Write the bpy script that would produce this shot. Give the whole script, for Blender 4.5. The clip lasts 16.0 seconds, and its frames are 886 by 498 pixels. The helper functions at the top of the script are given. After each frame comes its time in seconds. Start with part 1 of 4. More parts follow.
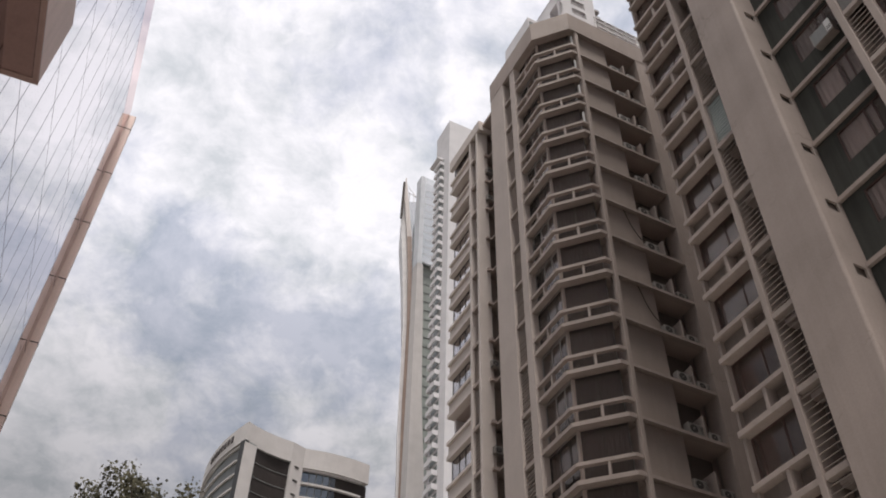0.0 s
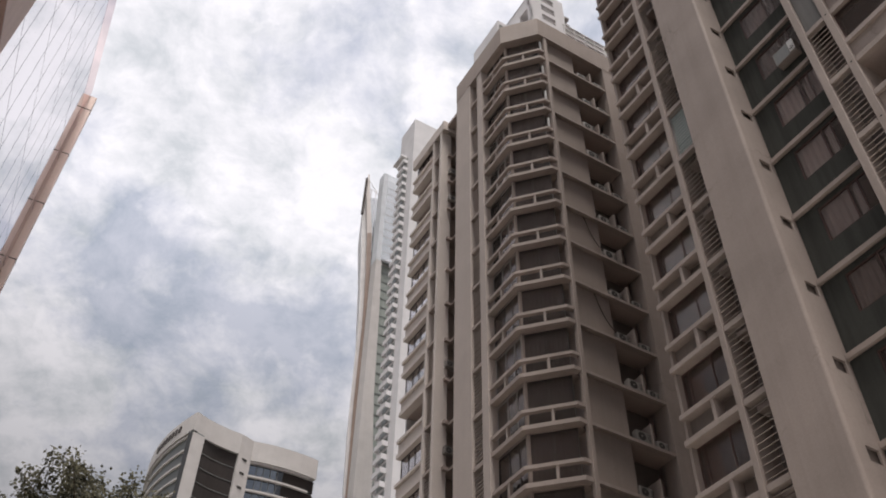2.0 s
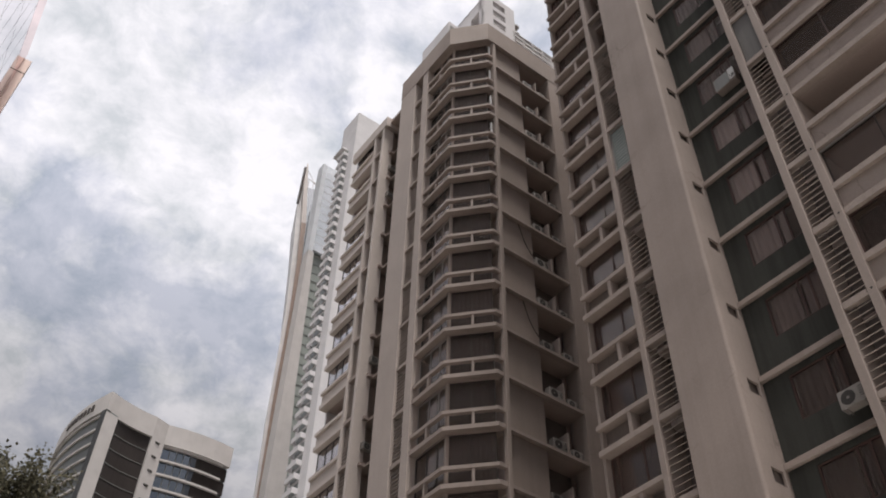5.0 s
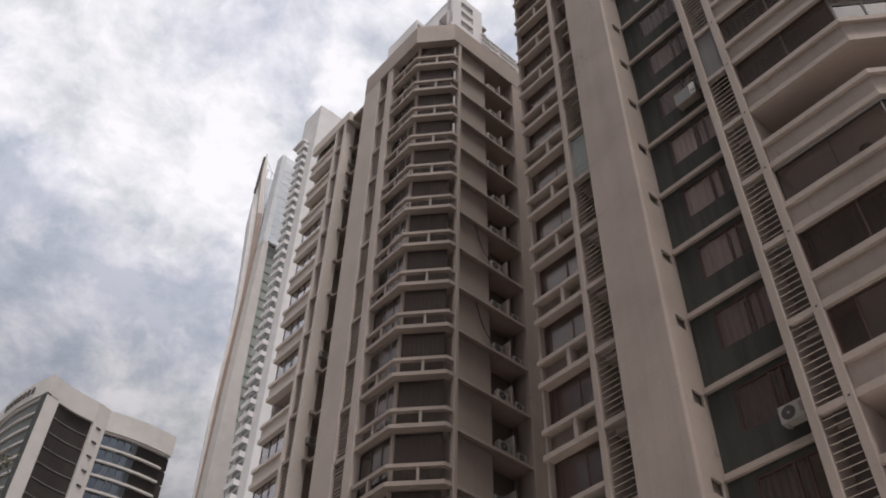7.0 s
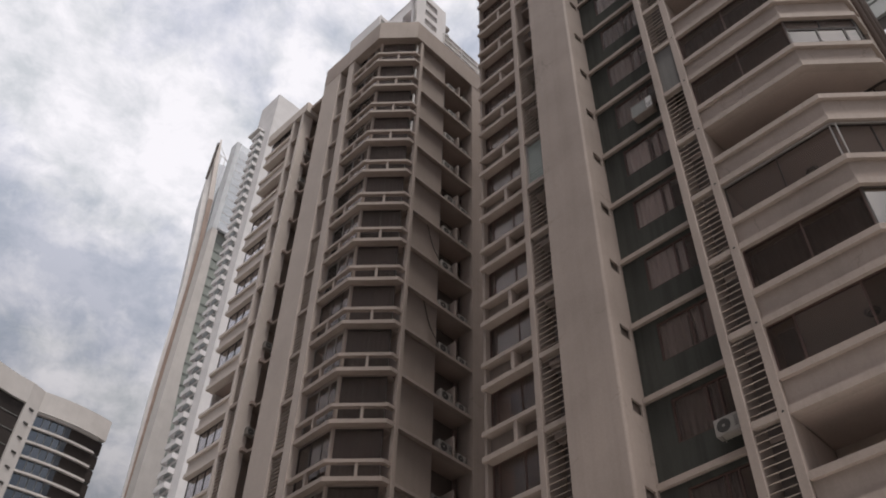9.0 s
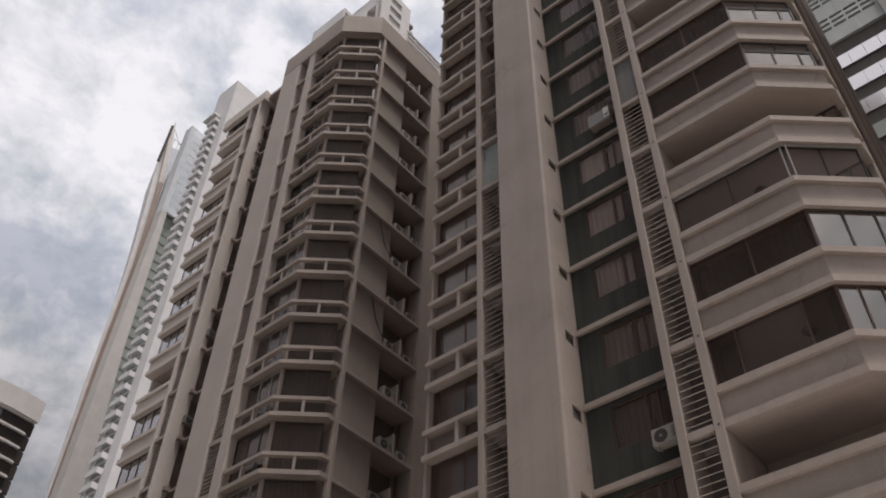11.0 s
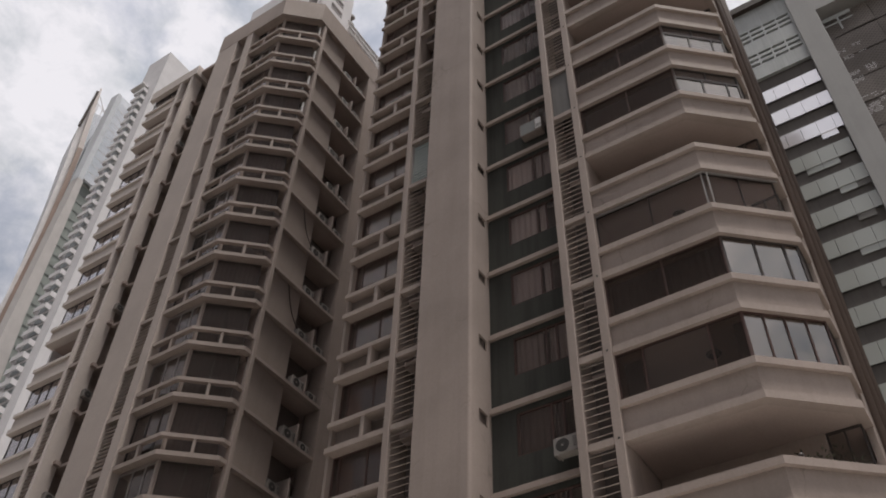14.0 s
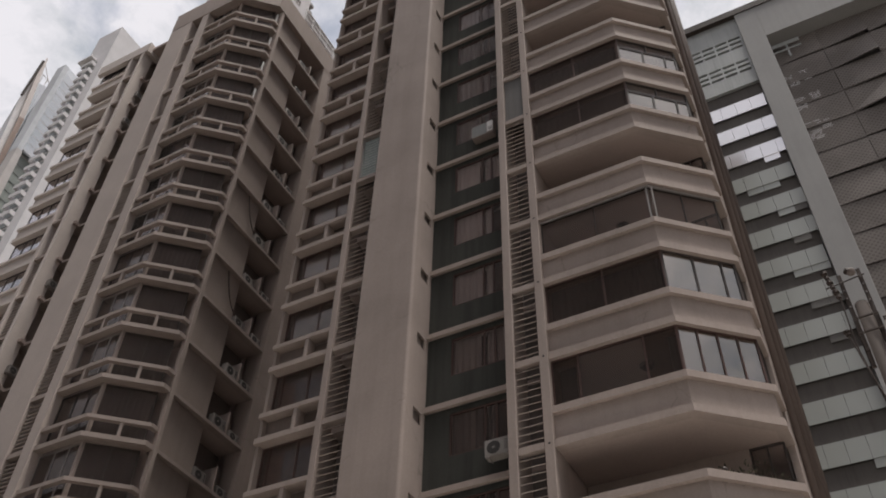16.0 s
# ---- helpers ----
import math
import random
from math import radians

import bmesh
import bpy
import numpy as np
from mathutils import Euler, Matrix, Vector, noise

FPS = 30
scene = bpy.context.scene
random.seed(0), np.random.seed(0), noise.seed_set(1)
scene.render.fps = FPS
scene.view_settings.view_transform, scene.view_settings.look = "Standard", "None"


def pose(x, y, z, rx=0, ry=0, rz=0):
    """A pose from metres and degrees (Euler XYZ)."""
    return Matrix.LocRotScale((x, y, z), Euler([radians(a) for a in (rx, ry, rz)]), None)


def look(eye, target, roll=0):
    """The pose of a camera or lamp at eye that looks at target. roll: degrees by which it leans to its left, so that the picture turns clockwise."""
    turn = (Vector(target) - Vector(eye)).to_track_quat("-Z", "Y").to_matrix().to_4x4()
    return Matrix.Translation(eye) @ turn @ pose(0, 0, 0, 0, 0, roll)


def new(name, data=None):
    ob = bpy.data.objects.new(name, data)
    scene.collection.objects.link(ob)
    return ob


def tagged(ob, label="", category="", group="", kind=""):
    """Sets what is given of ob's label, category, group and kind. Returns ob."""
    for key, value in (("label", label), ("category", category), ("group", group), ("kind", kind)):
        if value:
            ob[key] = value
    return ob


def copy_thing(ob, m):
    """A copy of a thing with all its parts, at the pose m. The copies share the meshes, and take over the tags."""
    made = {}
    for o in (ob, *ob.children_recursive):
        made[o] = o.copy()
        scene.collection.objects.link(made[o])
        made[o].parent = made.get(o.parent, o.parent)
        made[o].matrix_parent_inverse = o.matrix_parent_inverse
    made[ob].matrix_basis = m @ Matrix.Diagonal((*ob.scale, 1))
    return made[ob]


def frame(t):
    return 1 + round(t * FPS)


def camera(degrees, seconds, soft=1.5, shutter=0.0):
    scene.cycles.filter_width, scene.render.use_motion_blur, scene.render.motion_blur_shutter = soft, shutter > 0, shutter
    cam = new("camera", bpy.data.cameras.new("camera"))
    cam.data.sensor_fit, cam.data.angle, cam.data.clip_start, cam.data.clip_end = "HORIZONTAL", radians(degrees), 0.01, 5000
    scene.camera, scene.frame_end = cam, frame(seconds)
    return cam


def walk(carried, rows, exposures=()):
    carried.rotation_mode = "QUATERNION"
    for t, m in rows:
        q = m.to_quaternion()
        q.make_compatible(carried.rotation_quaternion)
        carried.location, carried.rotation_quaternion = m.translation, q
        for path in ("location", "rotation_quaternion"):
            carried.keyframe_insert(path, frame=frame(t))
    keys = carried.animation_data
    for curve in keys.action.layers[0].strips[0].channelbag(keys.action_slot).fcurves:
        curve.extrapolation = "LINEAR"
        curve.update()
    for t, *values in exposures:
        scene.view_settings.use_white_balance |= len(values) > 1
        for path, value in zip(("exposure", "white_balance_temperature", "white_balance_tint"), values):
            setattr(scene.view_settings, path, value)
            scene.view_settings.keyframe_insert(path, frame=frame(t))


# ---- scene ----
cam = camera(52.19, 16.0, soft=1.9)
# seconds, yaw, pitch, roll of a tripod pan from the pavement
PATH = [
    (0.0, -1.611, 45.63, -0.90), (0.5, -2.549, 45.63, -0.92), (1.0, -3.456, 45.63, -0.94), (1.5, -4.484, 45.63, -0.96),
    (2.0, -5.367, 45.63, -0.98), (2.5, -6.352, 45.63, -1.00), (3.0, -7.352, 45.63, -1.02), (3.5, -8.375, 45.63, -1.04),
    (4.0, -9.405, 45.63, -1.06), (6.5, -14.580, 45.64, -1.15), (7.0, -15.566, 45.64, -1.17), (7.5, -16.612, 45.64, -1.18),
    (8.0, -17.736, 45.64, -1.20), (8.5, -18.927, 45.64, -1.22), (9.0, -20.070, 45.64, -1.23), (11.5, -25.773, 45.65, -1.31),
    (12.0, -27.028, 45.65, -1.32), (12.5, -28.244, 45.65, -1.34), (13.0, -29.477, 45.65, -1.35), (13.5, -30.661, 45.65, -1.36),
    (14.0, -31.719, 45.65, -1.37), (14.5, -32.908, 45.65, -1.39), (15.0, -34.266, 45.65, -1.40), (15.5, -35.607, 45.65, -1.41),
    (16.0, -36.824, 45.65, -1.42),
]
walk(cam, [(t, pose(0, 0, 1.6, 90 + p, r, y)) for t, y, p, r in PATH],
     exposures=[(0.0, 0.45), (4.0, 0.44), (9.0, 0.35), (16.0, 0.18)])

# ---------------------------------------------------------------- sky and sun
SUN_AZ, SUN_EL = 174.0, 78.0        # compass degrees clockwise from +y, elevation


def set_world():
    w = bpy.data.worlds.new("sky")
    scene.world = w
    w.use_nodes = True
    nt = w.node_tree
    nt.nodes.clear()
    N, L = nt.nodes.new, nt.links.new
    out, bg = N("ShaderNodeOutputWorld"), N("ShaderNodeBackground")
    sky = N("ShaderNodeTexSky")
    sky.sky_type, sky.sun_disc = "NISHITA", False
    sky.sun_elevation, sky.sun_rotation = radians(SUN_EL), radians(SUN_AZ)
    sky.air_density, sky.dust_density = 1.0, 1.0
    dim = N("ShaderNodeVectorMath")
    dim.operation = "SCALE"
    dim.inputs["Scale"].default_value = 0.11
    L(sky.outputs[0], dim.inputs[0])
    # cloud layer: the view ray met with a flat layer overhead
    co = N("ShaderNodeTexCoord")
    sep = N("ShaderNodeSeparateXYZ")
    L(co.outputs["Generated"], sep.inputs[0])
    zc = N("ShaderNodeMath")
    zc.operation, zc.use_clamp = "ADD", False
    zc.inputs[1].default_value = 0.45
    up = N("ShaderNodeMath")
    up.operation = "MAXIMUM"
    up.inputs[1].default_value = 0.0
    L(sep.outputs["Z"], up.inputs[0])
    L(up.outputs[0], zc.inputs[0])
    flat = N("ShaderNodeCombineXYZ")
    for i, a in enumerate("XY"):
        d = N("ShaderNodeMath")
        d.operation = "DIVIDE"
        L(sep.outputs[a], d.inputs[0])
        L(zc.outputs[0], d.inputs[1])
        L(d.outputs[0], flat.inputs[i])
    shift = N("ShaderNodeVectorMath")
    shift.operation = "ADD"
    shift.inputs[1].default_value = (3.1, 7.4, 0.0)
    L(flat.outputs[0], shift.inputs[0])

    def maths(op, a, b=None, c=None):
        n = N("ShaderNodeMath")
        n.operation = op
        for k, v in enumerate((a, b, c)):
            if isinstance(v, (int, float)):
                n.inputs[k].default_value = v
            elif v is not None:
                L(v, n.inputs[k])
        return n.outputs[0]

    def clouds(src, scale, detail, rough, warp):
        n = N("ShaderNodeTexNoise")
        n.inputs["Scale"].default_value = scale
        n.inputs["Detail"].default_value = detail
        n.inputs["Roughness"].default_value = rough
        n.inputs["Distortion"].default_value = warp
        L(src, n.inputs["Vector"])
        return n.outputs["Fac"]

    def ramp(src, *stops):
        r = N("ShaderNodeValToRGB")
        while len(r.color_ramp.elements) < len(stops):
            r.color_ramp.elements.new(0.5)
        for e, (p, c) in zip(r.color_ramp.elements, stops):
            e.position, e.color = p, (*c, 1)
        L(src, r.inputs[0])
        return r.outputs[0]

    # the layer drifts: coordinates pushed about by a slow noise, so that edges billow
    push = N("ShaderNodeTexNoise")
    push.inputs["Scale"].default_value, push.inputs["Detail"].default_value = 7.0, 4
    L(shift.outputs[0], push.inputs["Vector"])
    mid = N("ShaderNodeVectorMath")
    mid.operation = "SUBTRACT"
    mid.inputs[1].default_value = (0.5, 0.5, 0.5)
    L(push.outputs["Color"], mid.inputs[0])
    far = N("ShaderNodeVectorMath")
    far.operation = "MULTIPLY_ADD"
    far.inputs[1].default_value = (0.07, 0.07, 0)
    L(mid.outputs[0], far.inputs[0])
    L(shift.outputs[0], far.inputs[2])
    big = clouds(far.outputs[0], 5.0, 4, 0.5, 0.0)
    fine = clouds(far.outputs[0], 16.0, 10, 0.66, 0.0)
    body = clouds(far.outputs[0], 14.0, 10, 0.62, 0.0)
    wisp = clouds(shift.outputs[0], 34.0, 6, 0.55, 0.3)
    deck = maths("MULTIPLY_ADD", fine, 0.85, big)
    deck = maths("MULTIPLY_ADD", wisp, 0.36, deck)
    # broad openings (minus) and banks (plus) of the cloud deck
    for u, v, r, gain in ((-0.31, 0.645, 0.075, -0.16), (-0.235, 0.605, 0.05, -0.15), (-0.25, 0.70, 0.07, -0.15), (-0.11, 0.70, 0.07, -0.17),
                          (-0.17, 0.655, 0.05, -0.12), (-0.035, 0.75, 0.08, -0.13), (-0.20, 0.79, 0.08, -0.12), (-0.045, 0.41, 0.06, -0.06),
                          (-0.11, 0.45, 0.05, -0.07), (-0.02, 0.485, 0.035, -0.12), (-0.16, 0.41, 0.05, 0.08), (-0.17, 0.53, 0.08, 0.12),
                          (-0.075, 0.58, 0.07, 0.10), (-0.43, 0.86, 0.12, 0.20), (-0.33, 0.75, 0.06, 0.09), (-0.14, 0.75, 0.05, 0.08),
                          (0.04, 0.40, 0.06, -0.06), (0.12, 0.37, 0.06, -0.06)):
        away = N("ShaderNodeVectorMath")
        away.operation = "DISTANCE"
        away.inputs[1].default_value = (3.1 + u, 7.4 + v, 0.0)
        L(far.outputs[0], away.inputs[0])
        near = N("ShaderNodeMapRange")
        near.interpolation_type = "SMOOTHSTEP"
        for key, value in (("From Min", 0.0), ("From Max", r * 1.5), ("To Min", gain), ("To Max", 0.0)):
            near.inputs[key].default_value = value * 1.35 if key == "To Min" else value
        L(away.outputs["Value"], near.inputs["Value"])
        deck = maths("ADD", deck, near.outputs[0])
    cover = ramp(maths("MULTIPLY", deck, 0.5), (0.42, (0.58, 0.58, 0.58)), (0.505, (0.83, 0.80, 0.80)), (0.575, (1, 1, 1)))
    body = ramp(body, (0.34, (0.585, 0.605, 0.645)), (0.46, (0.75, 0.747, 0.79)), (0.57, (0.89, 0.868, 0.912)))
    mix = N("ShaderNodeMix")
    mix.data_type = "RGBA"
    L(cover, mix.inputs["Factor"])
    L(dim.outputs[0], mix.inputs["A"])
    L(body, mix.inputs["B"])
    L(mix.outputs["Result"], bg.inputs["Color"])
    # an overcast sky is brighter overhead than low down
    grad = N("ShaderNodeMath")
    grad.operation = "MULTIPLY_ADD"
    grad.inputs[1].default_value, grad.inputs[2].default_value = 1.85, -0.48
    L(up.outputs[0], grad.inputs[0])
    low = N("ShaderNodeMath")
    low.operation = "MAXIMUM"
    low.inputs[1].default_value = 0.34
    L(grad.outputs[0], low.inputs[0])
    top = N("ShaderNodeMath")
    top.operation = "MINIMUM"
    top.inputs[1].default_value = 0.84
    L(low.outputs[0], top.inputs[0])
    L(top.outputs[0], bg.inputs["Strength"])
    L(bg.outputs[0], out.inputs[0])


set_world()
sun = new("sun", bpy.data.lights.new("sun", "SUN"))
sun.data.energy, sun.data.angle, sun.data.color = 4.2, radians(14), (1.0, 0.95, 0.89)
_a, _e = radians(SUN_AZ), radians(SUN_EL)
_dir = Vector((math.sin(_a) * math.cos(_e), math.cos(_a) * math.cos(_e), math.sin(_e)))
sun.matrix_world = look(_dir * 200, (0, 0, 0))


# ---------------------------------------------------------------- materials
def nodes_of(name):
    m = bpy.data.materials.new(name)
    m.use_nodes = True
    nt = m.node_tree
    return m, nt, nt.nodes["Principled BSDF"]


def noise_node(nt, scale, detail=5, rough=0.6, stretch=(1, 1, 1), own=False):
    co = nt.nodes.new("ShaderNodeTexCoord")
    mp = nt.nodes.new("ShaderNodeMapping")
    mp.inputs["Scale"].default_value = stretch
    if own:
        nt.links.new(co.outputs["Object"], mp.inputs["Vector"])
    else:
        geo = nt.nodes.new("ShaderNodeNewGeometry")
        nt.links.new(geo.outputs["Position"], mp.inputs["Vector"])
    n = nt.nodes.new("ShaderNodeTexNoise")
    n.inputs["Scale"].default_value = scale
    n.inputs["Detail"].default_value = detail
    n.inputs["Roughness"].default_value = rough
    nt.links.new(mp.outputs[0], n.inputs["Vector"])
    return n.outputs["Fac"]


def ramp_node(nt, src, *stops):
    r = nt.nodes.new("ShaderNodeValToRGB")
    while len(r.color_ramp.elements) < len(stops):
        r.color_ramp.elements.new(0.5)
    for e, (p, c) in zip(r.color_ramp.elements, stops):
        e.position, e.color = p, (c, c, c, 1)
    nt.links.new(src, r.inputs[0])
    return r.outputs[0]


def times(nt, a, b):
    m = nt.nodes.new("ShaderNodeMix")
    m.data_type, m.blend_type = "RGBA", "MULTIPLY"
    m.inputs["Factor"].default_value = 1
    nt.links.new(a, m.inputs["A"])
    nt.links.new(b, m.inputs["B"])
    return m.outputs["Result"]


def paint(name, colour, rough=0.75, streak=0.25, grain=0.12, bump=0.15, patch=0.15, vary=0.0, metal=0.0, crack=0.0):
    """Painted plaster: broad patches, rain streaks, fine grain."""
    m, nt, b = nodes_of(name)
    rgb = nt.nodes.new("ShaderNodeRGB")
    rgb.outputs[0].default_value = (*colour, 1)
    c = rgb.outputs[0]
    c = times(nt, c, ramp_node(nt, noise_node(nt, 0.35, 4, 0.55), (0.3, 1 - patch), (0.65, 1.0)))
    if streak:
        c = times(nt, c, ramp_node(nt, noise_node(nt, 1.0, 5, 0.7, (2.6, 2.6, 0.10)), (0.32, 1 - streak), (0.56, 1.0)))
    g = noise_node(nt, 14.0, 6, 0.7)
    c = times(nt, c, ramp_node(nt, g, (0.3, 1 - grain), (0.7, 1.0)))
    if crack:
        # hairline cracks: the edges of large warped cells, broken up by a patchy mask
        geo, warp, far = nt.nodes.new("ShaderNodeNewGeometry"), nt.nodes.new("ShaderNodeTexNoise"), nt.nodes.new("ShaderNodeVectorMath")
        warp.inputs["Scale"].default_value, warp.inputs["Detail"].default_value = 1.6, 6
        nt.links.new(geo.outputs["Position"], warp.inputs["Vector"])
        far.operation = "MULTIPLY_ADD"
        far.inputs[1].default_value = (0.9, 0.9, 0.9)
        nt.links.new(warp.outputs["Color"], far.inputs[0])
        nt.links.new(geo.outputs["Position"], far.inputs[2])
        cell = nt.nodes.new("ShaderNodeTexVoronoi")
        cell.feature = "DISTANCE_TO_EDGE"
        cell.inputs["Scale"].default_value = 0.42
        nt.links.new(far.outputs[0], cell.inputs["Vector"])
        line = ramp_node(nt, cell.outputs["Distance"], (0.004, 1.0), (0.013, 0.0))
        mask = ramp_node(nt, noise_node(nt, 0.6, 3, 0.5), (0.50, 0.0), (0.62, crack))
        c = times(nt, c, ramp_node(nt, times(nt, line, mask), (0.0, 1.0), (1.0, 0.0)))
    if vary:
        oi = nt.nodes.new("ShaderNodeObjectInfo")
        c = times(nt, c, ramp_node(nt, oi.outputs["Random"], (0.0, 1 - vary), (1.0, 1.0)))
    nt.links.new(c, b.inputs["Base Color"])
    b.inputs["Roughness"].default_value = rough
    b.inputs["Metallic"].default_value = metal
    b.inputs["Specular IOR Level"].default_value = 0.15
    if bump:
        bp = nt.nodes.new("ShaderNodeBump")
        bp.inputs["Strength"].default_value, bp.inputs["Distance"].default_value = bump, 0.02
        nt.links.new(g, bp.inputs["Height"])
        nt.links.new(bp.outputs[0], b.inputs["Normal"])
    return m


def glass(name, tint, gloss=(1, 1, 1), ior=1.5, floor=0.0, rough=0.01, wave=0.02, veil=0.0):
    """A thin pane: tinted see-through with a mirror share from Fresnel, plus a coating's share."""
    m, nt, b = nodes_of(name)
    nt.nodes.remove(b)
    N, L = nt.nodes.new, nt.links.new
    tr, gl, fr, mx = N("ShaderNodeBsdfTransparent"), N("ShaderNodeBsdfGlossy"), N("ShaderNodeFresnel"), N("ShaderNodeMixShader")
    tr.inputs[0].default_value = (*tint, 1)
    gl.inputs[0].default_value = (*gloss, 1)
    gl.inputs["Roughness"].default_value = rough
    fr.inputs[0].default_value = ior
    lift = N("ShaderNodeMath")
    lift.operation, lift.use_clamp = "ADD", True
    lift.inputs[1].default_value = floor
    L(fr.outputs[0], lift.inputs[0])
    bp = N("ShaderNodeBump")
    bp.inputs["Strength"].default_value, bp.inputs["Distance"].default_value = 1.0, wave * 0.1
    L(noise_node(nt, 1.3, 2, 0.4), bp.inputs["Height"])
    L(bp.outputs[0], gl.inputs["Normal"])
    L(lift.outputs[0], mx.inputs[0])
    L(tr.outputs[0], mx.inputs[1])
    L(gl.outputs[0], mx.inputs[2])
    if not veil:
        L(mx.outputs[0], nt.nodes["Material Output"].inputs[0])
        return m
    # a thin diffuse veil: haze-like lift of the darks put into the pane
    film, cover = N("ShaderNodeBsdfDiffuse"), N("ShaderNodeMixShader")
    film.inputs[0].default_value = (0.55, 0.47, 0.43, 1)
    patchy = N("ShaderNodeMapRange")
    patchy.inputs["To Min"].default_value, patchy.inputs["To Max"].default_value = veil * 0.6, veil * 1.4
    L(noise_node(nt, 0.9, 4, 0.6), patchy.inputs["Value"])
    L(patchy.outputs[0], cover.inputs[0])
    L(mx.outputs[0], cover.inputs[1])
    L(film.outputs[0], cover.inputs[2])
    L(cover.outputs[0], nt.nodes["Material Output"].inputs[0])
    return m


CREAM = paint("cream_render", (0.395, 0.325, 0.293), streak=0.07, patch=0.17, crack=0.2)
# lighter copies of the cream: brighter light on the farther wings put into colour
LCREAM = paint("lit_cream_render", (0.63, 0.552, 0.512), streak=0.03, patch=0.10)
MIDCREAM = paint("half_lit_cream_render", (0.50, 0.425, 0.388), streak=0.03, patch=0.12)
BEAM = paint("cream_beam", (0.40, 0.329, 0.296), streak=0.10, patch=0.15)
# darker copy of the cream render: shade of side and rear walls put into colour
SHADEWALL = paint("shade_tone_render", (0.345, 0.284, 0.254), streak=0.06)
INNER = paint("inside_plaster", (0.58, 0.47, 0.43), streak=0.0, bump=0)
# dark backing tone: the shade inside recesses and louvres put into colour
VOID = paint("recess_shade_backing", (0.17, 0.142, 0.132), streak=0.0, bump=0)
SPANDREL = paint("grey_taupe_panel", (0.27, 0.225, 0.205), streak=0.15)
SOFFIT = paint("soffit_plaster", (0.44, 0.355, 0.321), streak=0.0)
GREEN = paint("dark_green_panel", (0.073, 0.073, 0.067), rough=0.95, streak=0.25, bump=0.05)
GREEN.node_tree.nodes["Principled BSDF"].inputs["Specular IOR Level"].default_value = 0.03
REDFRAME = paint("oxide_red_frame", (0.10, 0.06, 0.053), rough=0.5, streak=0, bump=0)
ALU = paint("grey_frame", (0.34, 0.31, 0.30), rough=0.45, streak=0, bump=0)
DARKFRAME = paint("dark_bronze_frame", (0.075, 0.062, 0.058), rough=0.45, streak=0, bump=0)
SLAT = paint("cream_slat", (0.48, 0.41, 0.37), streak=0.1, bump=0, vary=0.25)
CURTAIN = paint("mauve_curtain", (0.75, 0.66, 0.635), rough=0.95, streak=0.0, vary=0.4, bump=0)
BROWNBLIND = paint("brown_blind", (0.15, 0.120, 0.112), rough=0.9, streak=0.0, vary=0.5, bump=0)
DARKCURTAIN = paint("dark_brown_curtain", (0.12, 0.092, 0.086), rough=0.95, streak=0.0, vary=0.4, bump=0)
PALEMAUVE = paint("pale_mauve_curtain", (0.56, 0.475, 0.455), rough=0.95, streak=0.0, vary=0.25, bump=0)
MAUVE = paint("dusky_mauve_curtain", (0.36, 0.30, 0.285), rough=0.95, streak=0.0, vary=0.3, bump=0)
WHITEBLIND = paint("white_blind", (0.80, 0.775, 0.765), rough=0.8, streak=0.0, vary=0.2, bump=0)
ACWHITE = paint("weathered_white_metal", (0.35, 0.32, 0.30), rough=0.5, streak=0.3, vary=0.3, bump=0)
ACDARK = paint("dark_grille", (0.06, 0.055, 0.053), rough=0.6, streak=0, bump=0)
PIPE = paint("dark_brown_pipe", (0.08, 0.062, 0.055), rough=0.6, streak=0.3)
DRAIN = paint("weathered_brown_pipe", (0.17, 0.132, 0.117), rough=0.6, streak=0.35)
STEEL = paint("worn_steel", (0.38, 0.35, 0.33), rough=0.4, streak=0.1, bump=0, metal=0.6)
WHITEWALL = paint("white_render", (0.80, 0.77, 0.785), streak=0.04, patch=0.1)
OFFWHITE = paint("off_white_cladding", (0.66, 0.62, 0.605), streak=0.05, patch=0.1)
GREYCLAD = paint("grey_metal_cladding", (0.24, 0.24, 0.235), rough=0.5, streak=0.15, bump=0.03)
EDGE = paint("dark_grey_cladding", (0.07, 0.07, 0.072), rough=0.5, streak=0.1, bump=0)
SIDEPANEL = paint("grey_green_side_panel", (0.30, 0.315, 0.31), rough=0.35, streak=0.1, bump=0)
SIDEGLASS = paint("grey_side_glazing", (0.17, 0.178, 0.178), rough=0.3, streak=0.1, bump=0)
JGREY = paint("grey_concrete", (0.43, 0.42, 0.415), streak=0.05, patch=0.08)
# even dark tone: the unlit inside of decks and core put into colour
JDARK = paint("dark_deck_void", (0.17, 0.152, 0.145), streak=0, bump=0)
BROWN = paint("fin_reflection_brown", (0.66, 0.475, 0.42), rough=0.35, streak=0.15, bump=0.03, metal=0.3)
RUST = paint("rusty_brown_cladding", (0.46, 0.34, 0.29), rough=0.6, streak=0.3)
FINCLAD = paint("pink_beige_cladding", (0.76, 0.59, 0.53), rough=0.35, streak=0.1, bump=0.03, metal=0.3)
PALEBEIGE = paint("pale_beige_cladding", (0.78, 0.70, 0.67), rough=0.6, streak=0.1, bump=0)
DEEPBROWN = paint("dark_brown_cladding", (0.33, 0.205, 0.18), rough=0.5, streak=0.1, bump=0.03)
PINK = paint("pale_pink_cladding", (0.90, 0.83, 0.84), rough=0.45, streak=0.1, bump=0.03)
PALEPINK = paint("pale_pink_white_cladding", (0.88, 0.85, 0.85), rough=0.45, streak=0.1, bump=0.03)
JOINT = paint("dark_joint", (0.04, 0.035, 0.035), rough=0.8, streak=0, bump=0)
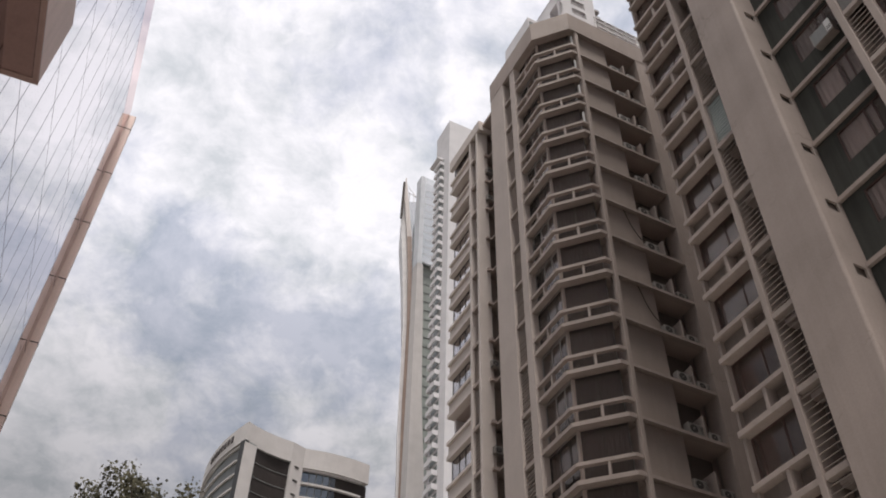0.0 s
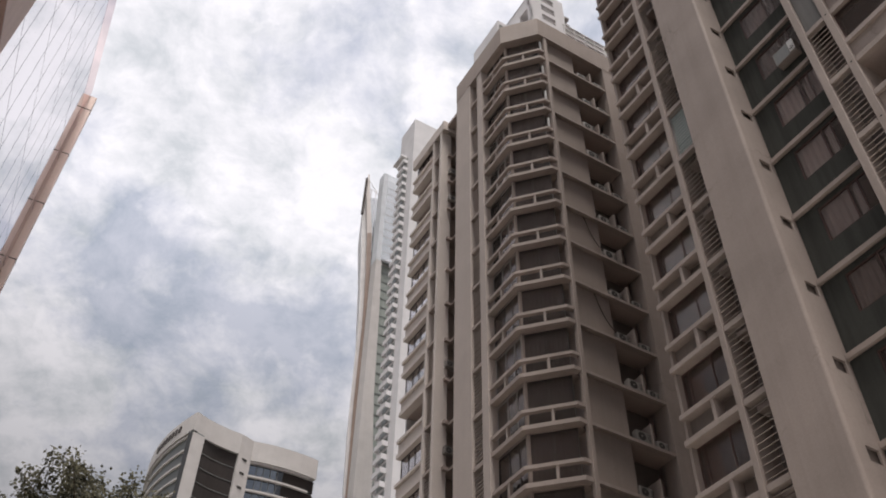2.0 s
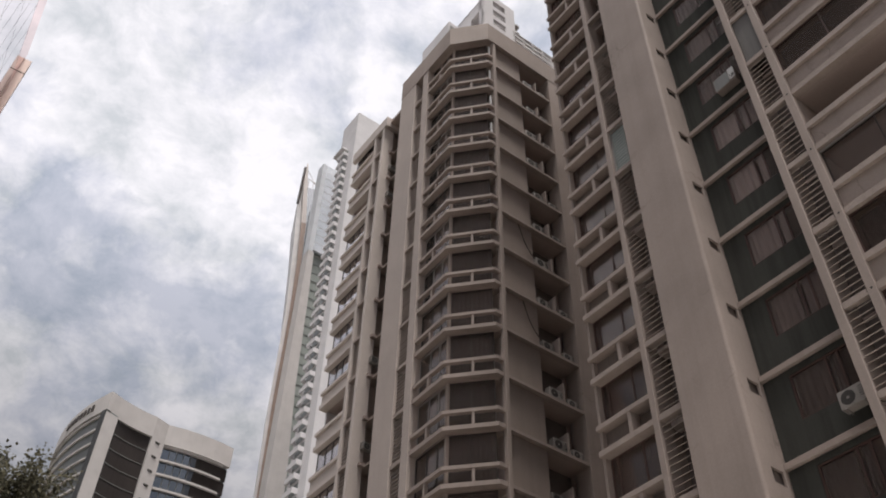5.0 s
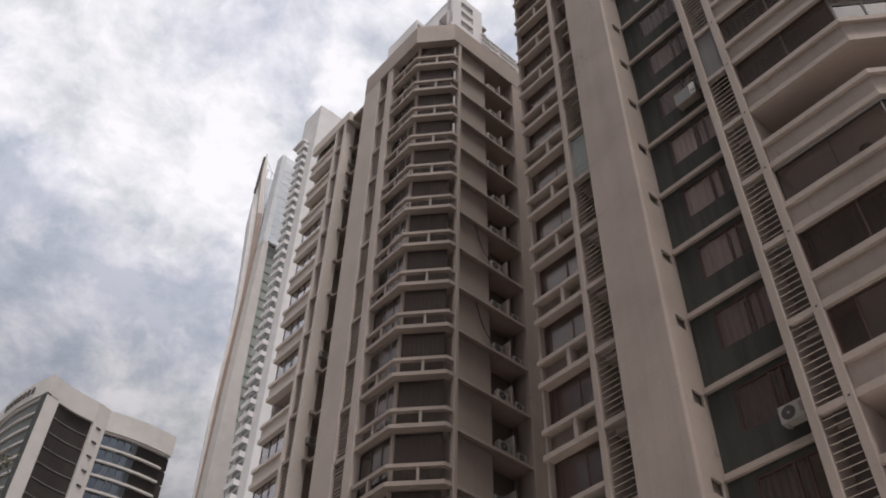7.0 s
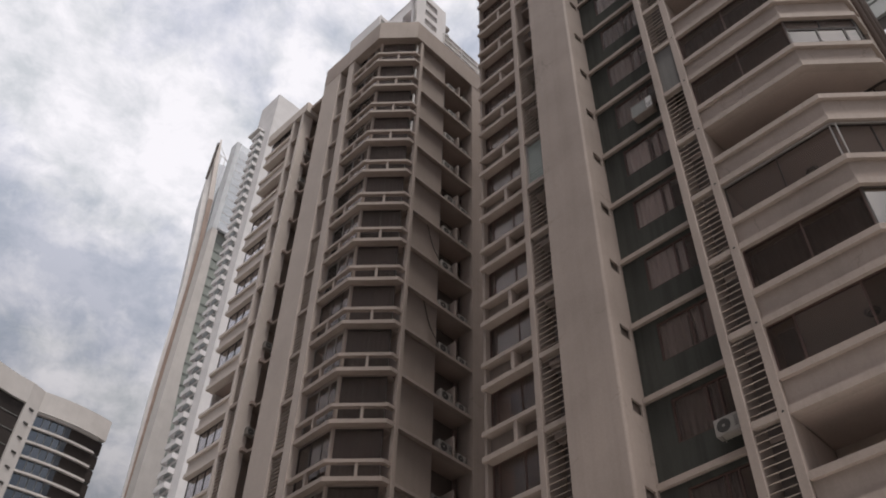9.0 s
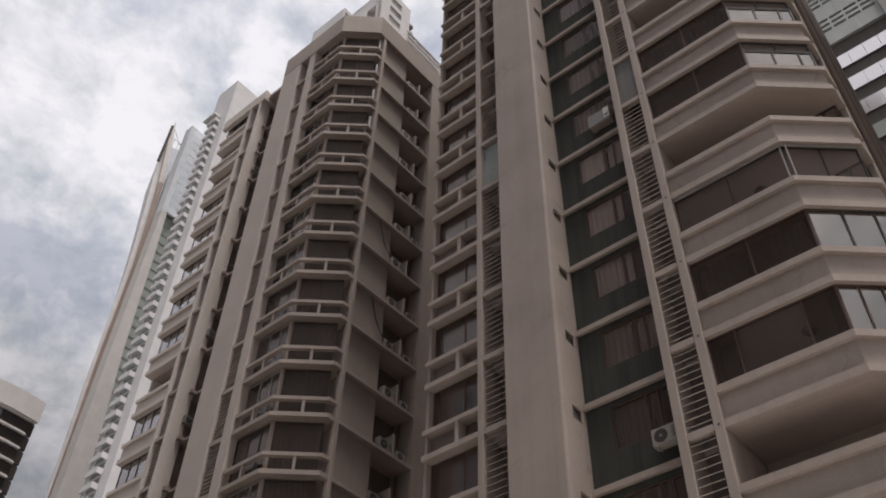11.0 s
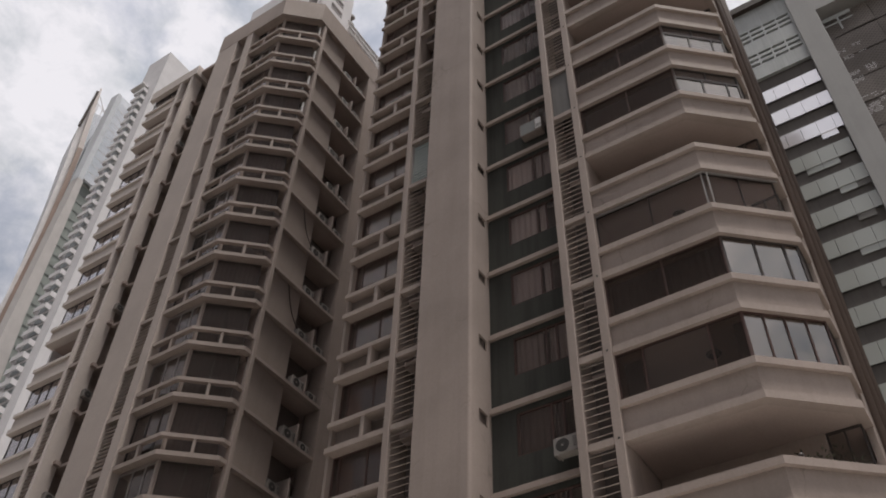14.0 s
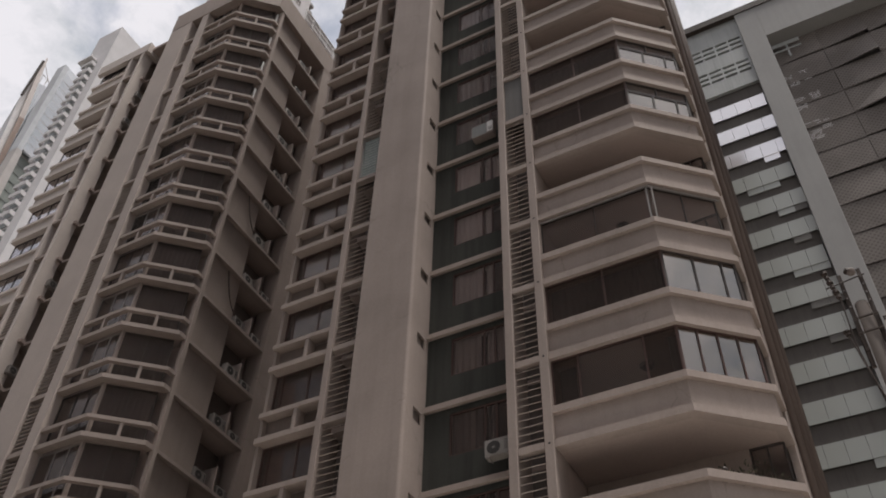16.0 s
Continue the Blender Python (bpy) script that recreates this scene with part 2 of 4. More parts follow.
ROAD = paint("worn_concrete_road", (0.15, 0.147, 0.142), rough=0.9, streak=0)
PAVING = paint("concrete_paving", (0.36, 0.345, 0.325), rough=0.9, streak=0)
GROUND = paint("city_ground", (0.11, 0.105, 0.09), rough=0.95, streak=0)
BARK = paint("bark", (0.10, 0.075, 0.055), rough=0.95, streak=0.2)
LEAF = paint("leaf_green", (0.085, 0.083, 0.062), rough=0.6, streak=0, bump=0)
_n = LEAF.node_tree
_t, _m = _n.nodes.new("ShaderNodeBsdfTranslucent"), _n.nodes.new("ShaderNodeMixShader")
_t.inputs[0].default_value = (0.14, 0.13, 0.09, 1)
_m.inputs[0].default_value = 0.5
_n.links.new(_n.nodes["Principled BSDF"].outputs[0], _m.inputs[1])
_n.links.new(_t.outputs[0], _m.inputs[2])
_n.links.new(_m.outputs[0], _n.nodes["Material Output"].inputs[0])
WOODPOLE = paint("weathered_pole", (0.06, 0.047, 0.042), rough=0.85, streak=0.4)

PANE = glass("window_glass", (0.93, 0.915, 0.91), (0.86, 0.77, 0.74), ior=1.36, floor=0.06, veil=0.08)
PANE_DARK = glass("tinted_glass", (0.91, 0.89, 0.885), (0.45, 0.42, 0.41), ior=1.10, veil=0.07)
SKYPANE = glass("mirrored_window_glass", (0.75, 0.74, 0.75), (0.92, 0.89, 0.92), ior=1.4, floor=0.42, veil=0.06)
BLACKPANE = glass("smoked_glass", (0.68, 0.63, 0.61), (0.42, 0.38, 0.37), ior=1.10, veil=0.06)
MIRROR = glass("reflective_film_glass", (0.45, 0.42, 0.40), (0.84, 0.78, 0.72), ior=1.4, floor=0.34, wave=0.02)
CURTAINWALL = glass("mirror_curtain_wall_glass", (0.10, 0.12, 0.13), (0.84, 0.83, 0.85), ior=1.5, floor=0.58, wave=0.012)
PINKFILM = glass("pink_film_glass", (0.30, 0.25, 0.25), (0.93, 0.81, 0.80), ior=1.5, floor=0.72, wave=0.012)
BLUEGLASS = glass("blue_curtain_glass", (0.12, 0.14, 0.17), (0.58, 0.65, 0.74), ior=1.5, floor=0.26)
GREENGLASS = glass("pale_green_glass", (0.6, 0.62, 0.62), (0.95, 0.96, 0.965), ior=1.5, floor=0.5)
SMOKED = paint("smoked_brown_glazing", (0.06, 0.05, 0.047), rough=0.3, streak=0.15, bump=0, vary=0.2)
JPANE, _nt, _b = nodes_of("grey_green_panel")
_b.inputs["Base Color"].default_value = (0.44, 0.45, 0.425, 1)
_b.inputs["Roughness"].default_value = 0.12
_b.inputs["IOR"].default_value = 1.6
# paler copy of the panel: bright sky reflection put into its base colour
JWHITE, _nt, _b = nodes_of("sky_reflection_panel")
_b.inputs["Base Color"].default_value = (0.92, 0.89, 0.90, 1)
_b.inputs["Roughness"].default_value = 0.12
_b.inputs["Metallic"].default_value = 0.6


# ---------------------------------------------------------------- mesh helpers
def box(bm, x0, x1, y0, y1, z0, z1):
    v = [bm.verts.new((x, y, z)) for z in (z0, z1) for y in (y0, y1) for x in (x0, x1)]
    for f in ((0, 2, 3, 1), (4, 5, 7, 6), (0, 1, 5, 4), (2, 6, 7, 3), (0, 4, 6, 2), (1, 3, 7, 5)):
        bm.faces.new([v[i] for i in f])


def mesh(bm, mat, bevel=0.0, smooth=False):
    if bevel:
        bmesh.ops.bevel(bm, geom=bm.edges[:], offset=bevel, segments=1, affect="EDGES", clamp_overlap=True)
    bmesh.ops.recalc_face_normals(bm, faces=bm.faces[:])
    me = bpy.data.meshes.new("mesh")
    bm.to_mesh(me)
    bm.free()
    if smooth:
        for p in me.polygons:
            p.use_smooth = True
    me.materials.append(mat)
    return me


def boxes(mat, *dims, bevel=0.0):
    bm = bmesh.new()
    for d in dims:
        box(bm, *d)
    return mesh(bm, mat, bevel)


def part(name, me, parent, loc=(0, 0, 0), rz=0.0, label=""):
    ob = new(name, me)
    ob.parent = parent
    ob.matrix_basis = pose(*loc, 0, 0, rz)
    return tagged(ob, label)


def thing(name, m, label, category, group="", kind=""):
    return tagged(_at(new(name), m), label, category, group, kind)


def _at(ob, m):
    ob.matrix_basis = m
    return ob


def inset(pts, d):
    """The line pts moved by d to its left, with mitred corners."""
    out = []
    for i, p in enumerate(pts):
        ns = []
        for a, b in ((i - 1, i), (i, i + 1)):
            if 0 <= a and b < len(pts):
                v = (Vector(pts[b]) - Vector(pts[a])).normalized()
                ns.append(Vector((-v.y, v.x)))
        n = ns[0] if len(ns) == 1 else (ns[0] + ns[1]) / (1 + ns[0].dot(ns[1]))
        out.append((p[0] + n.x * d, p[1] + n.y * d))
    return out


def ribbon(bm, pts, d0, d1, z0, z1):
    """A bar along a bent line, from d0 to d1 inside it."""
    a, b = inset(pts, d0), inset(pts, d1)
    rows = [[bm.verts.new((*q, z)) for q, z in ((p, z0), (r, z0), (r, z1), (p, z1))] for p, r in zip(a, b)]
    for r, s in zip(rows, rows[1:]):
        for i in range(4):
            j = (i + 1) % 4
            bm.faces.new((r[i], r[j], s[j], s[i]))
    bm.faces.new(rows[0][::-1])
    bm.faces.new(rows[-1])


def slab_poly(pts, z0, z1, mat):
    bm = bmesh.new()
    lo = [bm.verts.new((*p, z0)) for p in pts]
    hi = [bm.verts.new((*p, z1)) for p in pts]
    bm.faces.new(lo[::-1])
    bm.faces.new(hi)
    for i in range(len(pts)):
        j = (i + 1) % len(pts)
        bm.faces.new((lo[i], lo[j], hi[j], hi[i]))
    return mesh(bm, mat)


def holed_wall(x0, x1, z0, z1, thick, holes, mat):
    """An upright wall in the xz plane, front at y = 0, with oblong holes (x0, x1, z0, z1) through it."""
    xs = sorted({x0, x1, *[h[i] for h in holes for i in (0, 1)]})
    zs = sorted({z0, z1, *[h[i] for h in holes for i in (2, 3)]})
    bm = bmesh.new()
    vs = {}

    def v(x, y, z):
        k = (x, y, z)
        if k not in vs:
            vs[k] = bm.verts.new(k)
        return vs[k]

    def solid(i, j):
        if not (0 <= i < len(xs) - 1 and 0 <= j < len(zs) - 1):
            return False
        cx, cz = (xs[i] + xs[i + 1]) / 2, (zs[j] + zs[j + 1]) / 2
        return not any(h[0] < cx < h[1] and h[2] < cz < h[3] for h in holes)

    for i in range(len(xs) - 1):
        for j in range(len(zs) - 1):
            if not solid(i, j):
                continue
            a, b, c, d = xs[i], xs[i + 1], zs[j], zs[j + 1]
            bm.faces.new((v(a, 0, c), v(b, 0, c), v(b, 0, d), v(a, 0, d)))
            bm.faces.new((v(a, thick, d), v(b, thick, d), v(b, thick, c), v(a, thick, c)))
            for di, dj, p, q in ((-1, 0, (a, c), (a, d)), (1, 0, (b, d), (b, c)), (0, -1, (b, c), (a, c)), (0, 1, (a, d), (b, d))):
                if not solid(i + di, j + dj):
                    bm.faces.new((v(p[0], 0, p[1]), v(q[0], 0, q[1]), v(q[0], thick, q[1]), v(p[0], thick, p[1])))
    return mesh(bm, mat)


_windows = {}


def window(parent, p, q, z, h, splits, frame_mat, pane_mats, bar=0.05, name="window"):
    """A glazed frame from plan point p to q, sill at z: one frame with a pane in each field. splits: share of the width where bars stand."""
    w = math.hypot(q[0] - p[0], q[1] - p[1])
    key = (round(w, 3), round(h, 3), tuple(splits), frame_mat.name, tuple(m.name for m in pane_mats), bar)
    if key not in _windows:
        cuts = [0.0, *[s * w for s in splits], w]
        edges = [bar, *[c for x in cuts[1:-1] for c in (x - bar / 2, x + bar / 2)], w - bar]
        fm = holed_wall(0, w, 0, h, 0.07, [(edges[2 * i], edges[2 * i + 1], bar, h - bar) for i in range(len(cuts) - 1)], frame_mat)
        panes = []
        for i, (a, b) in enumerate(zip(cuts, cuts[1:])):
            pm = boxes(pane_mats[i % len(pane_mats)], (a + bar * 0.4, b - bar * 0.4, 0.03, 0.036, bar * 0.8, h - bar * 0.8))
            panes.append(pm)
        _windows[key] = (fm, panes)
    fm, panes = _windows[key]
    ob = part(name, fm, parent, (p[0], p[1], z), math.degrees(math.atan2(q[1] - p[1], q[0] - p[0])))
    for pm in panes:
        part("pane", pm, ob)
    return ob


_cloth = {}


def curtain(parent, p, q, z, h, mat, name="curtain"):
    w = math.hypot(q[0] - p[0], q[1] - p[1])
    key = (round(w, 3), round(h, 3), mat.name)
    if key not in _cloth:
        bm = bmesh.new()
        n = max(8, int(w / 0.06))
        rows = []
        for i in range(n + 1):
            x = w * i / n
            y = (0.025 * math.sin(i * 1.7) + 0.015 * math.sin(i * 0.61 + 1)) * (0.25 if mat is BROWNBLIND else 1.0)
            rows.append([bm.verts.new((x, y + dy, zz)) for dy, zz in ((0, 0), (0, h), (0.01, h), (0.01, 0))])
        for r, s in zip(rows, rows[1:]):
            for i in range(4):
                j = (i + 1) % 4
                bm.faces.new((r[i], s[i], s[j], r[j]))
        _cloth[key] = mesh(bm, mat, smooth=False)
    return part(name, _cloth[key], parent, (p[0], p[1], z), math.degrees(math.atan2(q[1] - p[1], q[0] - p[0])))


BLD = pose(10.73, 21.7, 0, 0, 0, -64.7)     # street frame: x along the facades, y into the block
RISE = 2.9


# ---------------------------------------------------------------- air conditioners
def make_ac(w=0.85, h=0.62, d=0.34):
    """Outdoor unit, front facing -y, resting on two brackets."""
    ac = new("air_conditioner")
    bm = bmesh.new()
    box(bm, -w / 2, w / 2, -d, 0, 0.04, h)
    part("casing", mesh(bm, ACWHITE, 0.02), ac)
    bm = bmesh.new()
    bmesh.ops.create_circle(bm, cap_ends=True, radius=h * 0.36, segments=20,
                            matrix=Matrix.Translation((-w * 0.14, -d - 0.008, h * 0.52)) @ Matrix.Rotation(radians(90), 4, "X"))
    r = bmesh.ops.extrude_face_region(bm, geom=bm.faces[:])
    bmesh.ops.translate(bm, verts=[g for g in r["geom"] if isinstance(g, bmesh.types.BMVert)], vec=(0, 0.006, 0))
    part("fan_grille", mesh(bm, ACDARK), ac, label="dark round fan grille")
    part("hub", boxes(ACWHITE, (-w * 0.14 - 0.035, -w * 0.14 + 0.035, -d - 0.02, -d - 0.008, h * 0.52 - 0.035, h * 0.52 + 0.035)), ac)
    part("vent", boxes(ACDARK, *[(w * 0.27, w * 0.46, -d - 0.006, -d, z * h, z * h + 0.02) for z in (0.3, 0.42, 0.54, 0.66, 0.78)]), ac)
    for x in (-w * 0.35, w * 0.35):
        part("bracket", boxes(STEEL, (x - 0.02, x + 0.02, -d, 0.0, 0, 0.04)), ac)
    return tagged(ac, "weathered white metal air conditioner outdoor unit on brackets", "air conditioner", "outdoor units on the facades")


AC = make_ac()
_first = [True]


def put_ac(x, y, z, rz=0.0, s=1.0):
    m = BLD @ pose(x, y, z, 0, 0, rz)
    if _first[0]:
        _first[0] = False
        AC.matrix_basis = m
        AC.scale = (s, s, s)
        return AC
    ob = copy_thing(AC, m)
    ob.scale = (s, s, s)
    return ob


def slat_mesh(w, d=0.032, t=0.015, tilt=0, mat=SLAT):
    bm = bmesh.new()
    box(bm, 0, w, -d / 2, d / 2, -t / 2, t / 2)
    bmesh.ops.rotate(bm, verts=bm.verts[:], cent=(0, 0, 0), matrix=Matrix.Rotation(radians(tilt), 3, "X"))
    return mesh(bm, mat)


# ---------------------------------------------------------------- near wing
A = thing("apartment_tower", BLD, "cream rendered apartment tower with banded window bays and chamfered balconies", "apartment building", "wings of the apartment block")
A0 = 14.88
FA = range(-3, 14)
ROOF_A = A0 + 22 * RISE + 1.2
rng = random.Random(4)

low_a = boxes(BEAM, (-2.28, 0.105, -0.14, 0.32, 0, 0.22), bevel=0.015)
up_a = boxes(BEAM, (-2.28, 0.105, -0.14, 0.32, 1.0, 1.19), bevel=0.015)
div_a = boxes(BEAM, (-0.89, -0.75, -0.11, 0.32, 0.22, 1.0))
# panels darker than the beams: the recess shade is put into their colour
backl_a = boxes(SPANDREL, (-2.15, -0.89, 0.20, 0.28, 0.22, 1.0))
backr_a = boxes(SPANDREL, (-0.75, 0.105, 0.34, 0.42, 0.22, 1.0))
floor_a = slab_poly([(-2.14, 0.3), (1.38, 0.5), (1.38, 1.4), (6.6, 1.4), (6.6, 0.9), (7.9, 0.9), (7.9, 9.0), (-2.04, 9.0)], 0.02, 0.2, SOFFIT)
trans1 = boxes(BEAM, (0.345, 1.398, -0.13, 0.12, 0, 0.22), bevel=0.012)
trans2 = boxes(BEAM, (6.885, 7.645, -0.03, 0.16, 0, 0.22), bevel=0.012)
transg = boxes(BEAM, (3.505, 6.60, 0.66, 0.795, 0, 0.2), bevel=0.012)
wall_g = holed_wall(3.505, 6.60, 0.13, 2.83, 0.12, [(4.35, 6.42, 1.15, 2.64)], GREEN)
slat1, slat2 = slat_mesh(1.05), slat_mesh(0.76)
blade_j = slat_mesh(0.94, 0.21, 0.008, 76, paint("pale_green_glass_blade", (0.55, 0.60, 0.58), rough=0.25, streak=0.1, bump=0, vary=0.3))
BP = [(7.925, 0.0), (11.62, 0.0), (13.48, 1.65), (13.48, 2.6)]


def ribbon_mesh(pts, mat, *rows):
    bm = bmesh.new()
    for r in rows:
        ribbon(bm, pts, *r)
    return mesh(bm, mat)


fascia = ribbon_mesh(BP, BEAM, (0.0, 0.3, 0, 0.24))
panel_p = ribbon_mesh(BP, CREAM, (0.1, 0.22, 0.24, 1.04))
rail_p = ribbon_mesh(BP, BEAM, (-0.03, 0.28, 1.04, 1.26))
BI = inset(BP, 0.2)
floor_p = slab_poly([*BI, (13.25, 9.0), (7.925, 9.0)], 0.03, 0.2, SOFFIT)
GLAZED = {0: 4, 1: 3, 4: 3, 5: 3, 8: 3, 10: 4, 12: 3}

for k in FA:
    z = A0 + RISE * k
    part("floor_slab", floor_a, A, (0, 0, z))
    part("lower_beam", low_a, A, (0, 0, z))
    part("sill_beam", up_a, A, (0, 0, z))
    part("divider", div_a, A, (0, 0, z))
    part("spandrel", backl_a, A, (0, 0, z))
    part("spandrel", backr_a, A, (0, 0, z), label="recessed panel with shade put into its colour")
    window(A, (-2.14, 0.24), (0.105, 0.24), z + 1.19, RISE - 1.19, (0.13, 0.62), REDFRAME, (PANE,))
    a, b = rng.choice(((-2.1, 0.1), (-2.1, -0.1), (-2.0, 0.1), (-2.1, 0.1)))
    curtain(A, (a, 0.36), (b, 0.36), z + 1.0, RISE - 1.0, CURTAIN if k < 4 or rng.random() < 0.75 else BROWNBLIND)
    # louvred column beside the pillar
    part("transom", trans1, A, (0, 0, z))
    if k == 5:
        ja = part("jalousie_frame", holed_wall(0, 1.05, 0, RISE - 0.22, 0.07, [(0.05, 1.0, 0.05, RISE - 0.27)], ALU), A, (0.345, -0.03, z + 0.22), label="pale green glass jalousie")
        for i in range(14):
            part("glass_blade", blade_j, ja, (0.055, 0.06, 0.17 + 0.178 * i))
        part("backing", boxes(WHITEBLIND, (0.05, 1.0, 0.16, 0.17, 0.05, 2.63)), ja)
    elif k < 8:
        for i in range(11):
            part("slat", slat1, A, (0.345, -0.02, z + 0.40 + 0.235 * i))
    # second louvred column
    part("transom", trans2, A, (0, 0, z))
    if k == 5:
        part("infill_panel", boxes(paint("dull_grey_infill", (0.16, 0.148, 0.142), rough=0.6), (6.885, 7.645, 0.06, 0.1, 0.22, 2.9)), A, (0, 0, z), label="flat grey infill panel")
    elif k < 9:
        for i in range(11):
            part("slat", slat2, A, (6.885, 0.05, z + 0.40 + 0.235 * i))
    part("drain_hole", boxes(ACDARK, (7.76, 7.82, -0.056, -0.045, 0.09, 0.15)), A, (0, 0, z))
    # dark green bay
    part("transom", transg, A, (0, 0, z - 0.07))
    part("green_panel", wall_g, A, (0, 0.8, z), label="dark green wall panel")
    window(A, (4.352, 0.83), (6.418, 0.83), z + 1.152, 1.486, (0.56, 0.74), REDFRAME, (PANE_DARK,))
    cloth = (MAUVE, MAUVE, DARKCURTAIN)[k * 5 % 3] if k > 4 else PALEMAUVE if k > 1 else MAUVE if k == 1 else DARKCURTAIN
    curtain(A, (4.38, 0.95), (rng.choice((5.35, 5.5, 5.5)), 0.95), z + 1.1, 1.55, cloth)
    curtain(A, (5.56, 0.97), (rng.choice((5.78, 5.9, 6.4)) if k != 3 else 5.8, 0.97), z + 1.1, 1.55, cloth)
    # balcony
    part("balcony_slab", floor_p, A, (0, 0, z))
    part("fascia", fascia, A, (0, 0, z))
    part("parapet", panel_p, A, (0, 0, z))
    part("parapet_rail", rail_p, A, (0, 0, z))
    if k in GLAZED:
        n = GLAZED[k]
        g = inset(BP, 0.14)
        h = RISE - 1.26
        window(A, g[0], g[1], z + 1.26, h, (0.22, 0.74) if k in (0, 10) else (0.5,), REDFRAME, (BLACKPANE, PANE_DARK, BLACKPANE) if k in (0, 10) else (BLACKPANE,), 0.05)
        if n == 4:
            window(A, g[1], g[2], z + 1.26, h, (0.25, 0.5, 0.75), REDFRAME, (MIRROR,), 0.05)
            curtain(A, (11.2, 0.5), (11.5, 0.5), z + 0.3, 2.55, BROWNBLIND)
            curtain(A, (8.0, 0.6), (8.5, 0.6), z + 0.3, 2.55, BROWNBLIND)
        else:
            hm = h if k == 1 else h * 0.66
            window(A, g[1], g[2], z + 1.26, hm, (0.42, 0.80), DARKFRAME, (MIRROR,), 0.06)
            if k != 1:
                window(A, g[1], g[2], z + 1.26 + hm + 0.004, h - hm - 0.004, (0.5,), DARKFRAME, (PANE_DARK,), 0.05, "transom_light")
            c = inset(BP, 0.32)
            curtain(A, c[1], c[2], z + 1.2, hm * 0.93, WHITEBLIND, "blind")
            curtain(A, (8.0, 0.42), (11.4, 0.42), z + 0.3, 2.55, BROWNBLIND if k == 4 else DARKCURTAIN)
        window(A, g[2], (g[3][0], 2.55), z + 1.26, h, (0.5,), DARKFRAME, (PANE_DARK,), 0.05)

top_z, bot_z = ROOF_A, A0 - 3 * RISE
part("mullion", boxes(BEAM, (0.11, 0.34, -0.17, 0.5, bot_z, top_z), bevel=0.015), A)
part("mullion", boxes(BEAM, (6.61, 6.88, -0.06, 0.9, bot_z, top_z), bevel=0.015), A)
part("mullion", boxes(BEAM, (7.65, 7.92, -0.05, 0.9, bot_z, top_z), bevel=0.015), A)
part("pillar_face", slab_poly([(1.4, -0.2), (1.4, -0.37), (1.45, -0.42), (3.40, -0.42), (3.445, -0.405), (3.478, -0.37), (3.492, -0.33), (3.497, -0.28), (3.497, -0.2)],
                              bot_z, top_z, CREAM), A)
part("pillar_side", boxes(CREAM, (1.4, 1.6, -0.2, 1.4, bot_z, top_z)), A)
slots = [(0.08, 0.60, A0 + RISE * k - 0.60, A0 + RISE * k - 0.14) for k in FA if k > -3]
part("pillar_return", holed_wall(-0.2, 1.4, bot_z, top_z, 0.08, slots, CREAM), A, (3.497, 0, 0), 90, "cream pillar flank with small square vent holes")
part("shaft_lining", boxes(SPANDREL, (3.27, 3.35, -0.19, 1.3, bot_z, top_z)), A)
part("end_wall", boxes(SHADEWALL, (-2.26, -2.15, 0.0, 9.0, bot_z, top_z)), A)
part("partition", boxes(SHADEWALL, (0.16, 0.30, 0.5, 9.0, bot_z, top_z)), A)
part("partition", boxes(INNER, (6.66, 6.80, 0.92, 9.0, bot_z, top_z)), A)
part("partition", boxes(SOFFIT, (7.74, 7.90, 0.9, 9.0, bot_z, top_z)), A)
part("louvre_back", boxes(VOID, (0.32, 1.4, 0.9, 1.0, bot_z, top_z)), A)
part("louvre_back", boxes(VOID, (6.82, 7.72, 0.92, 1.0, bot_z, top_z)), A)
part("room_back", boxes(INNER, (-2.04, 7.7, 4.4, 4.6, bot_z, top_z)), A)
part("balcony_back", boxes(SOFFIT, (7.92, 13.2, 4.2, 4.4, bot_z, top_z)), A)
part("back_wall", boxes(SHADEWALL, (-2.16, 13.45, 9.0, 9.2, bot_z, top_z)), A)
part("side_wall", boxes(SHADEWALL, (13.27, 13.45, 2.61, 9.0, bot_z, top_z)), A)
for i, (y, r) in enumerate(((3.2, 0.09), (4.0, 0.07), (5.2, 0.10), (6.6, 0.12))):
    bm = bmesh.new()
    bmesh.ops.create_cone(bm, cap_ends=True, radius1=r, radius2=r, depth=top_z - bot_z, segments=12,
                          matrix=Matrix.Translation((13.47 + r, y, (top_z + bot_z) / 2)))
    part("drain_pipe", mesh(bm, DRAIN, smooth=True), A, label="dark brown vertical pipe")
part("side_fin", boxes(DRAIN, (13.45, 13.62, 7.6, 7.9, bot_z, top_z)), A)
part("roof", boxes(SOFFIT, (-2.3, 13.5, -0.4, 9.2, top_z, top_z + 0.3)), A)
part("podium", boxes(CREAM, (-2.28, 13.45, 0.0, 9.2, 0, bot_z - 0.004)), A)
for k in (2,):
    z = A0 + RISE * k
    bm = bmesh.new()
    ribbon(bm, BP[:3], 0.08, 0.13, 2.78, 2.83)
    part("awning_track", mesh(bm, STEEL), A, (0, 0, z), label="pale steel awning track")
    ge = inset(BP, 0.2)
    for p, q, cut in ((ge[0], ge[1], (0.5,)), (ge[1], ge[2], (0.5,))):
        window(A, p, q, z + 1.26, RISE - 1.28, cut, DARKFRAME, (PANE_DARK,), 0.025)
    for dx in (-0.12, 0.06):
        part("awning_post", boxes(STEEL, (11.62 + dx, 11.66 + dx, 0.14, 0.18, 1.26, 2.8)), A, (0, 0, z))
